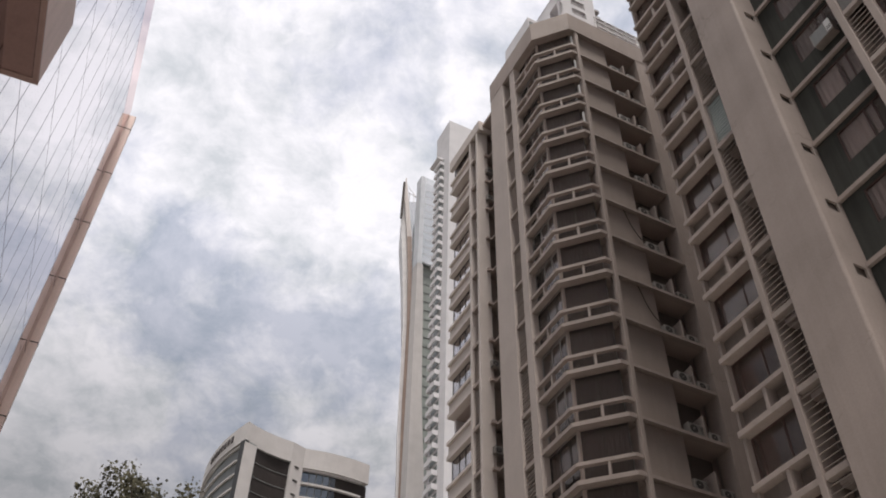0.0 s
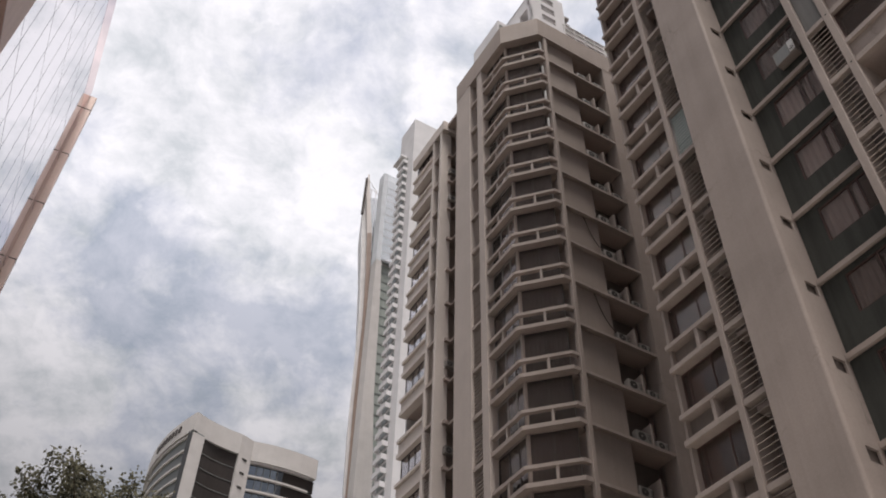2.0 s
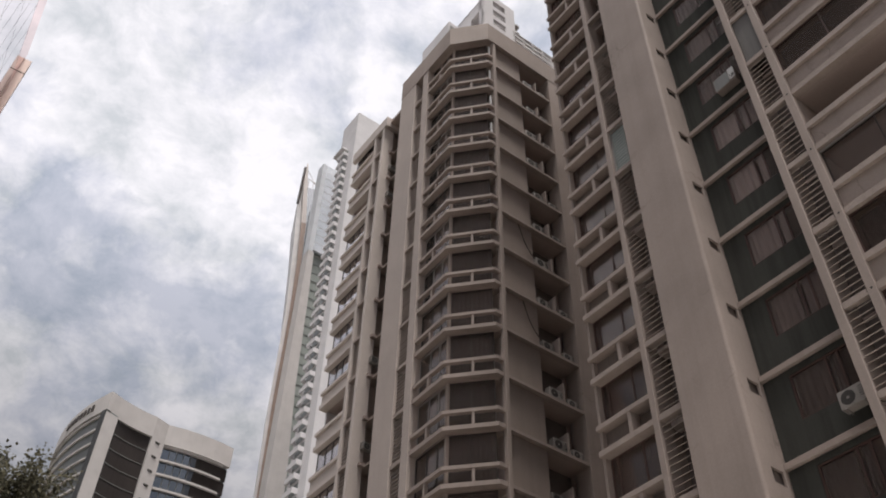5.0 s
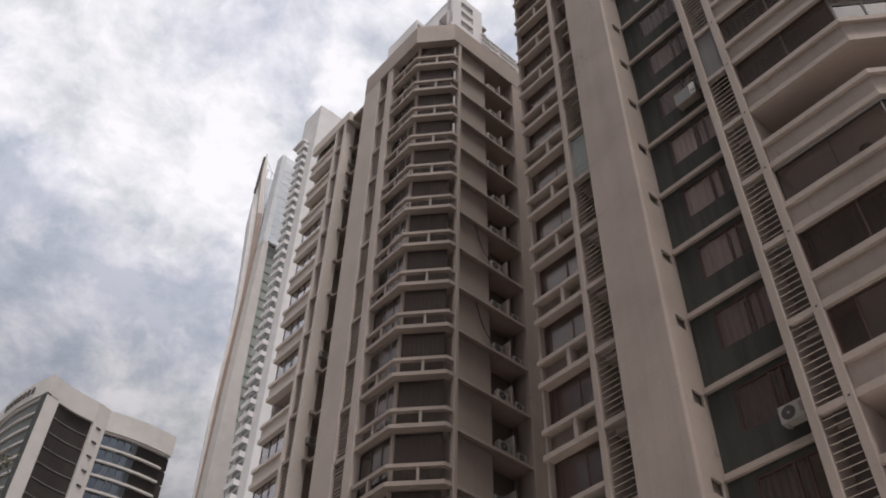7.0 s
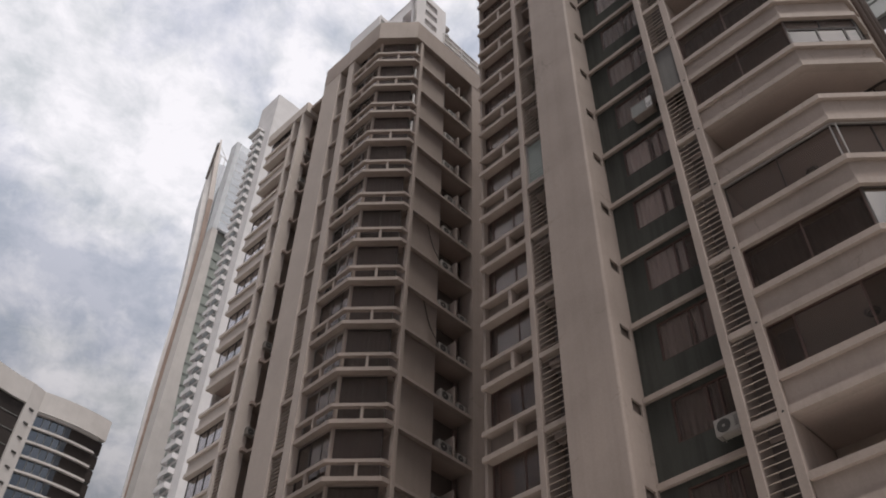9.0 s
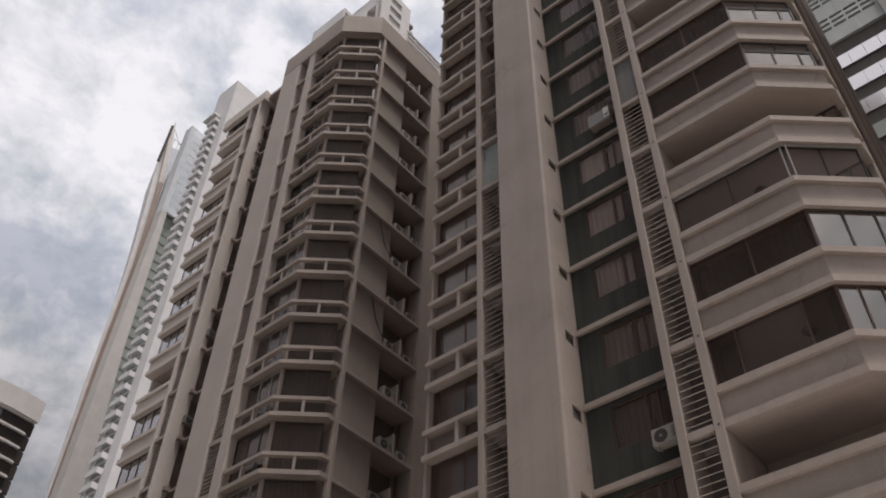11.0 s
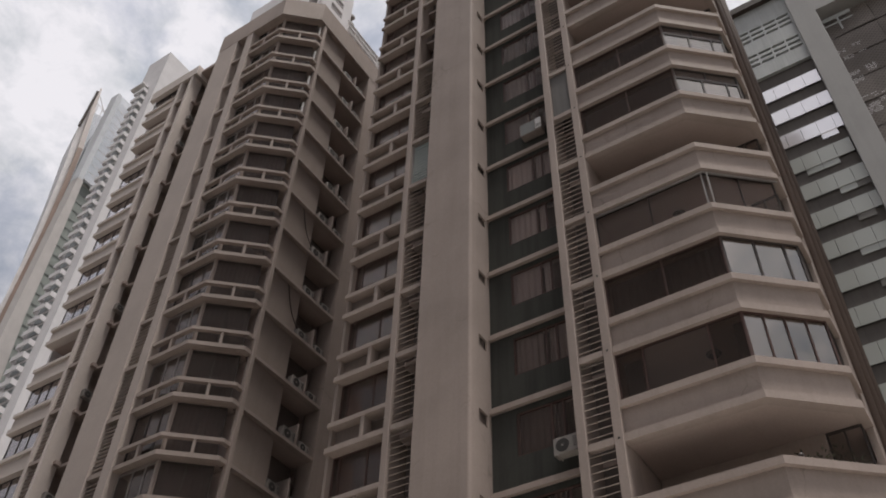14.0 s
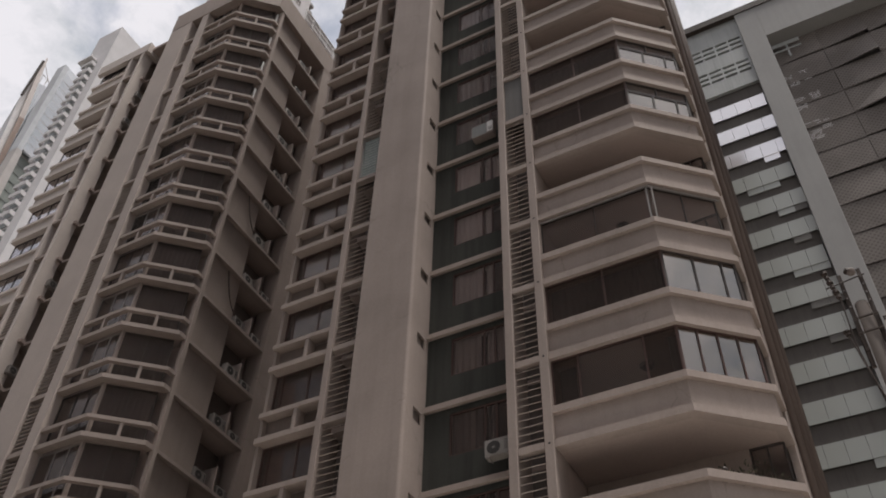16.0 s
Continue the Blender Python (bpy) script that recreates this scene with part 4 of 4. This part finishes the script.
for i in range(20):
    z = ZT - 5 - FH * (i + 1)
    part("dark_window", curved(bl, 0.5, 0.7, z, z + FH - 0.14, SMOKED), F)
    part("floor_band", curved(bl, 0.42, 0.8, z + FH - 0.14, z + FH, GREYCLAD), F, label="thin dark floor band")
    part("blue_window", curved(br[:6], 0.9, 1.1, z, z + FH - 0.45, BLUEGLASS), F)
    part("dark_window", curved(br[5:], 0.9, 1.1, z, z + FH - 0.45, SMOKED), F)
    part("floor_band", curved(br[:-1], 0.3, 1.2, z + FH - 0.45, z + FH, OFFWHITE), F, label="white floor band")
    for p in br[1:5]:
        part("mullion", boxes(GREYCLAD, (-0.07, 0.07, 0.75, 0.88, 0, FH - 0.46)), F, (*p, z), 5)
    part("side_window", curved(ps[:-1], 0.6, 1.1, z, z + FH - 0.4, SIDEGLASS), F)
    part("side_band", curved(ps[:-1], 0.2, 1.2, z + FH - 0.4, z + FH, OFFWHITE), F)
    c = arc(F2, F3, 0, 2)
    part("vent", boxes(ACDARK, (-0.6, 0.6, -0.05, 0.1, 0, 0.5)), F, (c[1][0], c[1][1] - 0.05, z + 2.4), 40)
# unreadable roof sign as plain bars
for i in range(8):
    p, q = ps[13 + i], ps[14 + i]
    part("sign_bar", boxes(DARKFRAME, (0.25, 1.0, -0.25, -0.03, 0, 1.5)), F, (*p, ZT - 2.9), math.degrees(math.atan2(q[1] - p[1], q[0] - p[0])))

# ---------------------------------------------------------------- parking structure behind
J = thing("parking_building", BLD, "grey concrete parking building with glazed panel rows and perforated cladding", "parking building")
JY = 29.0
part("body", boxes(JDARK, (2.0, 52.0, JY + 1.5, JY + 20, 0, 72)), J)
JFASCIA = paint("pale_blue_grey_fascia", (0.56, 0.575, 0.575), rough=0.55, streak=0.15, bump=0.02)
JSPAN = paint("grey_brown_spandrel", (0.15, 0.135, 0.127), rough=0.7, streak=0.15, bump=0)
part("roof_fascia", holed_wall(2.0, 16.92, 64.4, 73.94, 0.3, [(9.95 + 1.16 * c, 10.95 + 1.16 * c, zz, zz + 0.34) for c in range(6) for zz in (66.1, 66.75, 67.4, 69.55, 70.2, 70.85)], JFASCIA), J, (0, JY, 0))
part("coping", boxes(PIPE, (2.0, 52.0, JY - 0.45, JY + 2, 73.95, 74.75)), J, label="dark roof coping")
# near-black sheet stands in for the shade inside the fascia slots
part("grille_back", boxes(ACDARK, (2, 16.9, JY + 0.5, JY + 0.6, 65, 73)), J)
part("column", boxes(JGREY, (16.93, 18.72, JY - 0.35, JY + 1.4, 0, 73.94), bevel=0.03), J)
part("portal_beam", boxes(JGREY, (18.73, 52.0, JY - 0.34, JY + 1.4, 69.3, 73.94)), J)
part("column", boxes(JGREY, (40.0, 42.0, JY - 0.35, JY + 1.4, 0, 69.29)), J)
jr = random.Random(11)
jdull = paint("dull_grey_panel", (0.30, 0.285, 0.27), rough=0.5, streak=0.1, bump=0, vary=0.3)
PANELS = [[boxes(m, (0.01, 1.15, 0, 0.05, 0, 1.5)), boxes(n, (0.01, 1.15, 0, 0.05, 0, 0.6)), boxes(m, (0.01, 1.15, 0, 0.05, 0, 0.6))] for m, n in ((JPANE, jdull), (JWHITE, jdull))]
for r in range(20):
    z = 62.7 - RISE * r - 1.5
    # top three rows take the copy with the sky reflection in its colour
    full, dull, half = PANELS[1 if r < 3 else 0]
    shift_x = (0.0, 0.35, 0.7)[r % 3]
    hang = jr.choice((0, 1, 3, 4))
    for c in range(12):
        x = 16.85 - 1.16 * (c + 1) + shift_x
        part("panel", full, J, (x, JY + 0.1, z))
        if c in (hang, hang + 1) and (c == hang or jr.random() < 0.4):
            part("panel", half if jr.random() < 0.5 else dull, J, (x, JY + 0.15, z - 0.57), label="lower hanging panel piece")
    part("spandrel", boxes(JSPAN, (2.0, 16.9, JY + 0.25, JY + 1.4, 0, 1.37)), J, (0, 0, z - 1.385))
part("spandrel", boxes(JSPAN, (2.0, 16.9, JY + 0.25, JY + 1.4, 0, 1.6)), J, (0, 0, 62.72))


# perforated cladding: big loose sheets whose lower edges stand off the wall
def perforated_metal():
    m, nt, b = nodes_of("perforated_metal")
    rgb = nt.nodes.new("ShaderNodeRGB")
    rgb.outputs[0].default_value = (0.27, 0.242, 0.228, 1)
    # staggered round holes: a product of two waves, 0.19 m from hole to hole
    co = nt.nodes.new("ShaderNodeTexCoord")
    sep = nt.nodes.new("ShaderNodeSeparateXYZ")
    nt.links.new(co.outputs["Object"], sep.inputs[0])
    waves = []
    for axis in "XZ":
        k, w = nt.nodes.new("ShaderNodeMath"), nt.nodes.new("ShaderNodeMath")
        k.operation, w.operation = "MULTIPLY", "SINE"
        k.inputs[1].default_value = math.pi / 0.19
        nt.links.new(sep.outputs[axis], k.inputs[0])
        nt.links.new(k.outputs[0], w.inputs[0])
        waves.append(w.outputs[0])
    p = nt.nodes.new("ShaderNodeMath")
    p.operation = "MULTIPLY"
    nt.links.new(waves[0], p.inputs[0])
    nt.links.new(waves[1], p.inputs[1])
    dots = ramp_node(nt, p.outputs[0], (0.15, 1.14), (0.5, 0.78))
    c = times(nt, rgb.outputs[0], dots)
    c = times(nt, c, ramp_node(nt, noise_node(nt, 0.25, 4, 0.6), (0.35, 0.75), (0.65, 1.0)))
    oi = nt.nodes.new("ShaderNodeObjectInfo")
    c = times(nt, c, ramp_node(nt, oi.outputs["Random"], (0.0, 0.78), (1.0, 1.0)))
    nt.links.new(c, b.inputs["Base Color"])
    b.inputs["Roughness"].default_value = 0.8
    b.inputs["Specular IOR Level"].default_value = 0.05
    return m


JMESH = perforated_metal()
for r in range(23):
    z = 69.25 - 2.9 * r
    for c in range(9):
        x = 18.8 + 3.55 * c
        out = [jr.uniform(0, 0.16) if r % 2 else jr.choice((0.02, 0.05, 0.1, 0.2)) * jr.random() for _ in range(2)]
        if r < 4 and c > 0:
            out = [0.05, (0.75, 0.4, 0.55, 0.3)[(r + c) % 4]]
        bm = bmesh.new()
        box(bm, x + 0.02, x + 3.53, JY + 1.0, JY + 1.05, z - 2.85, z)
        for v in bm.verts:
            if v.co.z < z - 1:
                v.co.y -= out[0 if v.co.x < x + 1 else 1]
                v.co.z += jr.choice((0.0, 0.0, 0.12))
        part("cladding_sheet", mesh(bm, JMESH), J)
part("louvre_box", boxes(JFASCIA, (18.8, 21.0, JY + 0.55, JY + 0.6, 68.3, 68.75), (18.8, 21.0, JY + 0.55, JY + 0.6, 67.6, 67.75), (19.85, 20.0, JY + 0.55, JY + 0.6, 66.6, 68.7)), J, label="pale louvre frame")

# ---------------------------------------------------------------- mirrored office building beside the camera
GA = -69.0
GB = pose(*polar(-29.6, 36.0), 0, 0, 0, GA)     # far corner; x towards the camera, y away from the street is -y here
G = thing("glass_building", GB, "mirror glass office building with brown corner fin and pink roof band", "office building")
GL, GR = 31.0, 44.2
PW, PH = 1.55, 4.0
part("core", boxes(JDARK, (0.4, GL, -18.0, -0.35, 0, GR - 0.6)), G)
gp = boxes(CURTAINWALL, (0.022, PW - 0.022, -0.06, 0, 0.022, PH - 0.022))
for i in range(int(GL / PW)):
    for j in range(10):
        if j >= 2 and 0.9 + PW * (i + 1) < GL + 0.1:
            part("glass_panel", gp, G, (0.9 + PW * i, 0, GR - 2.6 - PH * (10 - j)))
part("joint_backing", boxes(JOINT, (0.9, GL, -0.2, -0.07, 0, GR - 2.6)), G)
part("roof_band", boxes(PINKFILM, (0.0, GL, -0.3, 0.004, GR - 2.8, GR)), G, label="pale pink roof band")
# brown strip with joints stands in for the fin mirrored in the glass
strip = part("corner_strip", boxes(BROWN, (0.01, 0.9, -0.3, 0.012, 0, GR - 2.81)), G, label="brown strip painted as the reflection of the corner fin")
fin = part("corner_fin", boxes(FINCLAD, (-0.32, 0.0, -0.5, 0.38, 0, GR - 0.4), bevel=0.015), G, label="brown panelled corner fin")
for j in range(10):
    part("fin_joint", boxes(JOINT, (-0.33, 0.006, -0.4, 0.386, -0.03, 0.03)), fin, (0, 0, GR - 1.6 - 3.9 * j))
    part("strip_joint", boxes(JOINT, (0.02, 0.89, -0.2, 0.018, -0.03, 0.03)), strip, (0, 0, GR - 6.1 - 3.9 * j))
part("rear_wall", boxes(PINK, (-0.4, 0.35, -18, -0.51, 0, GR)), G)
part("roof", boxes(GREYCLAD, (0.36, GL, -18, -0.31, GR - 0.5, GR - 0.2)), G)
# brown box that projects from the facade
bx = part("oriel_box", boxes(paint("dull_pink_cladding", (0.74, 0.575, 0.53), rough=0.5, streak=0.1, bump=0.03), (20.2, 30.5, 0.01, 0.85, 19.96, 22.65)), G, label="projecting box, pale sides and dark brown underside")
part("underside", boxes(DEEPBROWN, (20.2, 30.5, 0.0, 0.85, 19.9, 19.956)), bx)
part("rim", boxes(paint("brown_rim_cladding", (0.40, 0.26, 0.23), rough=0.5, streak=0.1, bump=0), (20.2, 20.36, 0.0, 0.86, 19.85, 19.896), (20.36, 30.5, 0.72, 0.86, 19.85, 19.896)), bx)

for i in range(4):
    part("panel_joint", boxes(JOINT, (22.6 + 2.2 * i, 22.63 + 2.2 * i, 0.0, 0.715, 19.893, 19.899)), bx)
part("panel_joint", boxes(JOINT, (20.365, 30.5, 0.70, 0.715, 19.885, 19.892)), bx)

# ---------------------------------------------------------------- ground
gm = bmesh.new()
box(gm, -3000, 3000, -3000, 3000, -0.4, -0.16)
tagged(new("ground", mesh(gm, GROUND)), "flat dark earth and scrub city ground", "ground", kind="structure")
road = new("road", boxes(ROAD, (-150, 150, -15.0, -7.0, -0.16, -0.02)))
road.matrix_basis = BLD
tagged(road, "worn grey concrete street between the buildings", "road", kind="structure")
for y0, y1 in ((-24.3, -15.0), (-7.0, 0.9)):
    pv = new("pavement", boxes(PAVING, (-150, 150, y0, y1, -0.16, 0.0)))
    pv.matrix_basis = BLD
    tagged(pv, "pale concrete pavement with raised kerb", "pavement", kind="structure")


# unseen pale reflector on the ground, added to brighten the near wing's lower floors
fc = new("forecourt", boxes(paint("pale_bounce_surface", (0.78, 0.75, 0.71), rough=0.8, streak=0), (-1, 26, -9.0, -0.1, 0.004, 0.03)))
fc.matrix_basis = BLD
# unseen dark ground sheet, added to keep bounce off the farther wings
bed = new("planting_bed", boxes(paint("dark_absorbing_surface", (0.05, 0.052, 0.035), rough=0.95, streak=0), (-60, -3, -7.0, 0.7, 0.004, 0.06)))
bed.matrix_basis = BLD
tagged(bed, "unseen dark sheet added to cut bounce light on the apartment wings", "planting bed", kind="structure")
tagged(fc, "unseen pale sheet added to bounce light onto the apartment tower", "pavement", kind="structure")


# ---------------------------------------------------------------- street tree
def tree(m, height, spread, seed):
    r = random.Random(seed)
    t = thing("tree", m, "street tree with sparse dark green leaf clusters", "tree")
    bm = bmesh.new()

    def limb(a, b, r0, r1, n=7):
        d = (b - a)
        q = d.to_track_quat("Z", "Y").to_matrix()
        rings = []
        for p, rr in ((a, r0), ((a + b) / 2 + Vector((r.uniform(-.08, .08), r.uniform(-.08, .08), 0)) * d.length, (r0 + r1) / 2), (b, r1)):
            rings.append([bm.verts.new(p + q @ Vector((math.cos(6.283 * i / n) * rr, math.sin(6.283 * i / n) * rr, 0))) for i in range(n)])
        for s, u in zip(rings, rings[1:]):
            for i in range(n):
                bm.faces.new((s[i], s[(i + 1) % n], u[(i + 1) % n], u[i]))
        bm.faces.new(rings[0][::-1])
        bm.faces.new(rings[-1])

    top = Vector((0.1, 0.1, height * 0.45))
    limb(Vector((0, 0, -0.05)), top, 0.17, 0.12)
    tips = []
    for i in range(9):
        a = i * 2.4
        e = top + Vector((math.cos(a) * spread * r.uniform(.25, .6), math.sin(a) * spread * r.uniform(.25, .6), height * r.uniform(.18, .36)))
        limb(top, e, 0.07, 0.035)
        for _ in range(9):
            f = e + Vector((r.gauss(0, .30) * spread, r.gauss(0, .30) * spread, r.uniform(.0, .20) * height))
            f.z = min(f.z, height * r.uniform(0.955, 0.985) - 0.22 * (f.x ** 2 + f.y ** 2))
            limb(e, f, 0.022, 0.008, 5)
            tips.append((e, f))
    part("trunk", mesh(bm, BARK, smooth=True), t)
    verts, faces = [], []
    for e, f in tips:
        for _ in range(210):
            s = min(1.03, 0.55 + 0.5 * r.random() ** 0.6)
            o = Vector((r.gauss(0, 1), r.gauss(0, 1), r.gauss(0, 0.7))).normalized() * 0.33 * r.random() ** 0.5
            c = e.lerp(f, s) + o
            ax = Vector((r.gauss(0, 1), r.gauss(0, 1), r.gauss(-.3, .6))).normalized()
            sd = ax.cross(Vector((r.gauss(0, 1), r.gauss(0, 1), r.gauss(0, 1)))).normalized()
            l, w = r.uniform(.08, .15), r.uniform(.028, .052)
            i = len(verts)
            verts += [c, c + ax * l * .5 + sd * w, c + ax * l, c + ax * l * .5 - sd * w]
            faces.append((i, i + 1, i + 2, i + 3))
    me = bpy.data.meshes.new("mesh")
    me.from_pydata(verts, [], faces)
    me.materials.append(LEAF)
    part("crown", me, t)
    return t


tree(pose(*polar(-20.1, 24.0), 0), 15.6, 2.2, 3)
tree(pose(*polar(-15.9, 24.5), 0), 15.3, 1.6, 8)


# ---------------------------------------------------------------- utility pole and wires
POLE = pose(*polar(67.8, 13.0), 0, 0, 0, -67.8)
pole = thing("utility_pole", POLE, "weathered brown utility pole with steel masts, insulators and cables", "utility pole")
bm = bmesh.new()
bmesh.ops.create_cone(bm, cap_ends=True, radius1=0.17, radius2=0.112, depth=11.85, segments=20, matrix=Matrix.Translation((0, 0, 5.925)))
bmesh.ops.create_uvsphere(bm, u_segments=20, v_segments=8, radius=0.112, matrix=Matrix.Translation((0, 0, 11.85)) @ Matrix.Diagonal((1, 1, 0.5, 1)))
part("pole_shaft", mesh(bm, WOODPOLE, smooth=True), pole)
for x, z0, z1 in ((-0.17, 10.6, 12.58), (0.15, 11.0, 12.6)):
    m = part("steel_mast", boxes(PIPE, (x - 0.035, x + 0.035, -0.03, 0.03, z0, z1), (x - 0.04, x + 0.04, -0.05, -0.03, z0 + 0.3, z0 + 0.36), bevel=0.006), pole, label="dark steel mast strapped to the pole")
    for i in range(4):
        part("bolt", boxes(ALU, (x - 0.012, x + 0.012, -0.045, -0.03, 0, 0.024)), m, (0, 0, z1 - 0.2 - 0.18 * i))
part("strap", boxes(PIPE, (-0.21, 0.19, -0.135, -0.115, 11.5, 11.53), (-0.21, 0.19, -0.135, -0.115, 11.2, 11.23), (-0.21, -0.2, -0.12, 0.0, 11.2, 11.53), (0.18, 0.19, -0.12, 0.0, 11.2, 11.53)), pole)
part("crossarm", bar((-0.42, -0.05, 12.36), (0.22, -0.05, 12.42), 0.012, PIPE), pole)
bm = bmesh.new()
bmesh.ops.create_uvsphere(bm, u_segments=14, v_segments=10, radius=0.075, matrix=Matrix.Translation((0.04, -0.06, 12.54)))
part("post_insulator", mesh(bm, SPANDREL, smooth=True), pole, label="round grey post insulator")
part("insulator_cap", bar((0.0, -0.06, 12.56), (-0.04, -0.07, 12.6), 0.06, PIPE), pole)
for a, b in (((-0.38, -0.05, 12.72), (-0.27, -0.05, 12.02)), ((-0.37, -0.08, 11.36), (-0.35, -0.08, 11.24))):
    st = part("insulator_string", bar(a, b, 0.014, PIPE), pole, label="dark disc insulator string")
    n = max(2, int((Vector(a) - Vector(b)).length / 0.11))
    for i in range(n):
        p = Vector(a).lerp(Vector(b), i / n)
        q = Vector(a).lerp(Vector(b), (i + 0.45) / n)
        part("disc", bar(p, q, 0.042 if i % 2 else 0.055, PIPE), st)


def cable(p, q, sag, r=0.018):
    cu = bpy.data.curves.new("cable", "CURVE")
    cu.dimensions, cu.bevel_depth = "3D", r
    sp = cu.splines.new("POLY")
    sp.points.add(16)
    for i, pt in enumerate(sp.points):
        f = i / 16
        v = Vector(p).lerp(Vector(q), f)
        pt.co = (v.x, v.y, v.z - sag * 4 * f * (1 - f), 1)
    cu.materials.append(PIPE)
    return tagged(new("cable", cu), "thin black overhead cable from the utility pole", "cable", "overhead cables")


_px, _py = polar(67.8, 13.0)
for dz, far in ((11.45, 12.0), (11.5, 12.4), (10.6, 11.2)):
    cable((_px + 0.1, _py - 0.2, dz), (_px + 14.0, _py - 29.0, far), 0.8)
for a, b, sag in (((-0.27, -0.05, 12.02), (-0.30, -0.08, 11.1), 0.03), ((-0.35, -0.08, 11.24), (-0.12, -0.16, 9.6), 0.06), ((-0.30, -0.08, 11.1), (-0.10, -0.16, 9.0), 0.08)):
    cable(POLE @ Vector(a), POLE @ Vector(b), sag, 0.012)


# ---------------------------------------------------------------- light patches in the perforated cladding
# small white plates stand in for daylight showing through the holes
jq = random.Random(5)
for cx, cz, nu, nv in ((18.85, 63.7, 4, 3), (19.0, 62.7, 5, 3), (19.95, 63.8, 5, 3), (20.15, 62.9, 4, 1), (18.85, 60.6, 5, 3), (18.85, 59.6, 5, 4), (20.0, 60.4, 5, 5),
                       (18.9, 57.8, 7, 1), (19.7, 57.5, 6, 1), (18.9, 55.8, 6, 7), (19.9, 56.7, 5, 3)):
    bm = bmesh.new()
    for u in range(nu):
        for v in range(nv):
            if jq.random() < 0.85:
                x, z = cx - 0.05 + 0.15 * u + (0.075 if v % 2 else 0), cz + 0.16 * v
                box(bm, x, x + 0.085, JY + 0.55, JY + 0.56, z, z + 0.09)
    tagged(part("perforation", mesh(bm, WHITEWALL), J, label="cluster of white tabs painted as light through perforations"), kind="stuff")


# ---------------------------------------------------------------- plants and a lamp on the open lower balcony
def potted_plant(x, y, z, seed, h):
    r = random.Random(seed)
    ob = new("potted_plant")
    ob.matrix_basis = BLD @ pose(x, y, z)
    bm = bmesh.new()
    bmesh.ops.create_cone(bm, cap_ends=True, radius1=0.13, radius2=0.18, depth=0.32, segments=16, matrix=Matrix.Translation((0, 0, 0.16)))
    part("pot", mesh(bm, DEEPBROWN), ob, label="brown clay pot")
    verts, faces = [], []
    for _ in range(170):
        a, e = r.uniform(0, 6.283), r.uniform(0.25, 1.4)
        c = Vector((math.cos(a) * math.cos(e), math.sin(a) * math.cos(e), math.sin(e))) * r.uniform(0.15, h)
        c = Vector((c.x * 0.28, c.y * 0.28, c.z * 1.1 + 0.35))
        ax = Vector((math.cos(a), math.sin(a), r.uniform(0.0, 0.9))).normalized()
        sd = ax.cross(Vector((0, 0, 1))).normalized()
        l, w = r.uniform(.08, .17), r.uniform(.016, .03)
        i = len(verts)
        verts += [c, c + ax * l * .5 + sd * w, c + ax * l, c + ax * l * .5 - sd * w]
        faces.append((i, i + 1, i + 2, i + 3))
    me = bpy.data.meshes.new("mesh")
    me.from_pydata(verts, [], faces)
    me.materials.append(LEAF)
    part("foliage", me, ob)
    return tagged(ob, "leafy green plant in a clay pot on a balcony", "potted plant", "balcony plants")


for i, (x, y) in enumerate(((11.9, 1.0), (12.3, 1.3), (12.65, 1.65), (12.95, 1.85), (12.2, 1.6))):
    potted_plant(x, y, A0 - RISE + 0.2, 20 + i, 1.2 + 0.12 * (i % 3))
ball = new("rail_lamp")
ball.matrix_basis = BLD @ pose(11.95, 0.40, A0 - RISE + 1.26)
bm = bmesh.new()
bmesh.ops.create_uvsphere(bm, u_segments=16, v_segments=10, radius=0.07, matrix=Matrix.Translation((0, 0, 0.1)))
part("globe", mesh(bm, DARKFRAME, smooth=True), ball)
part("foot", boxes(DARKFRAME, (-0.03, 0.03, -0.03, 0.03, 0, 0.05)), ball)
tagged(ball, "small dark globe lamp on the balcony rail", "lamp")
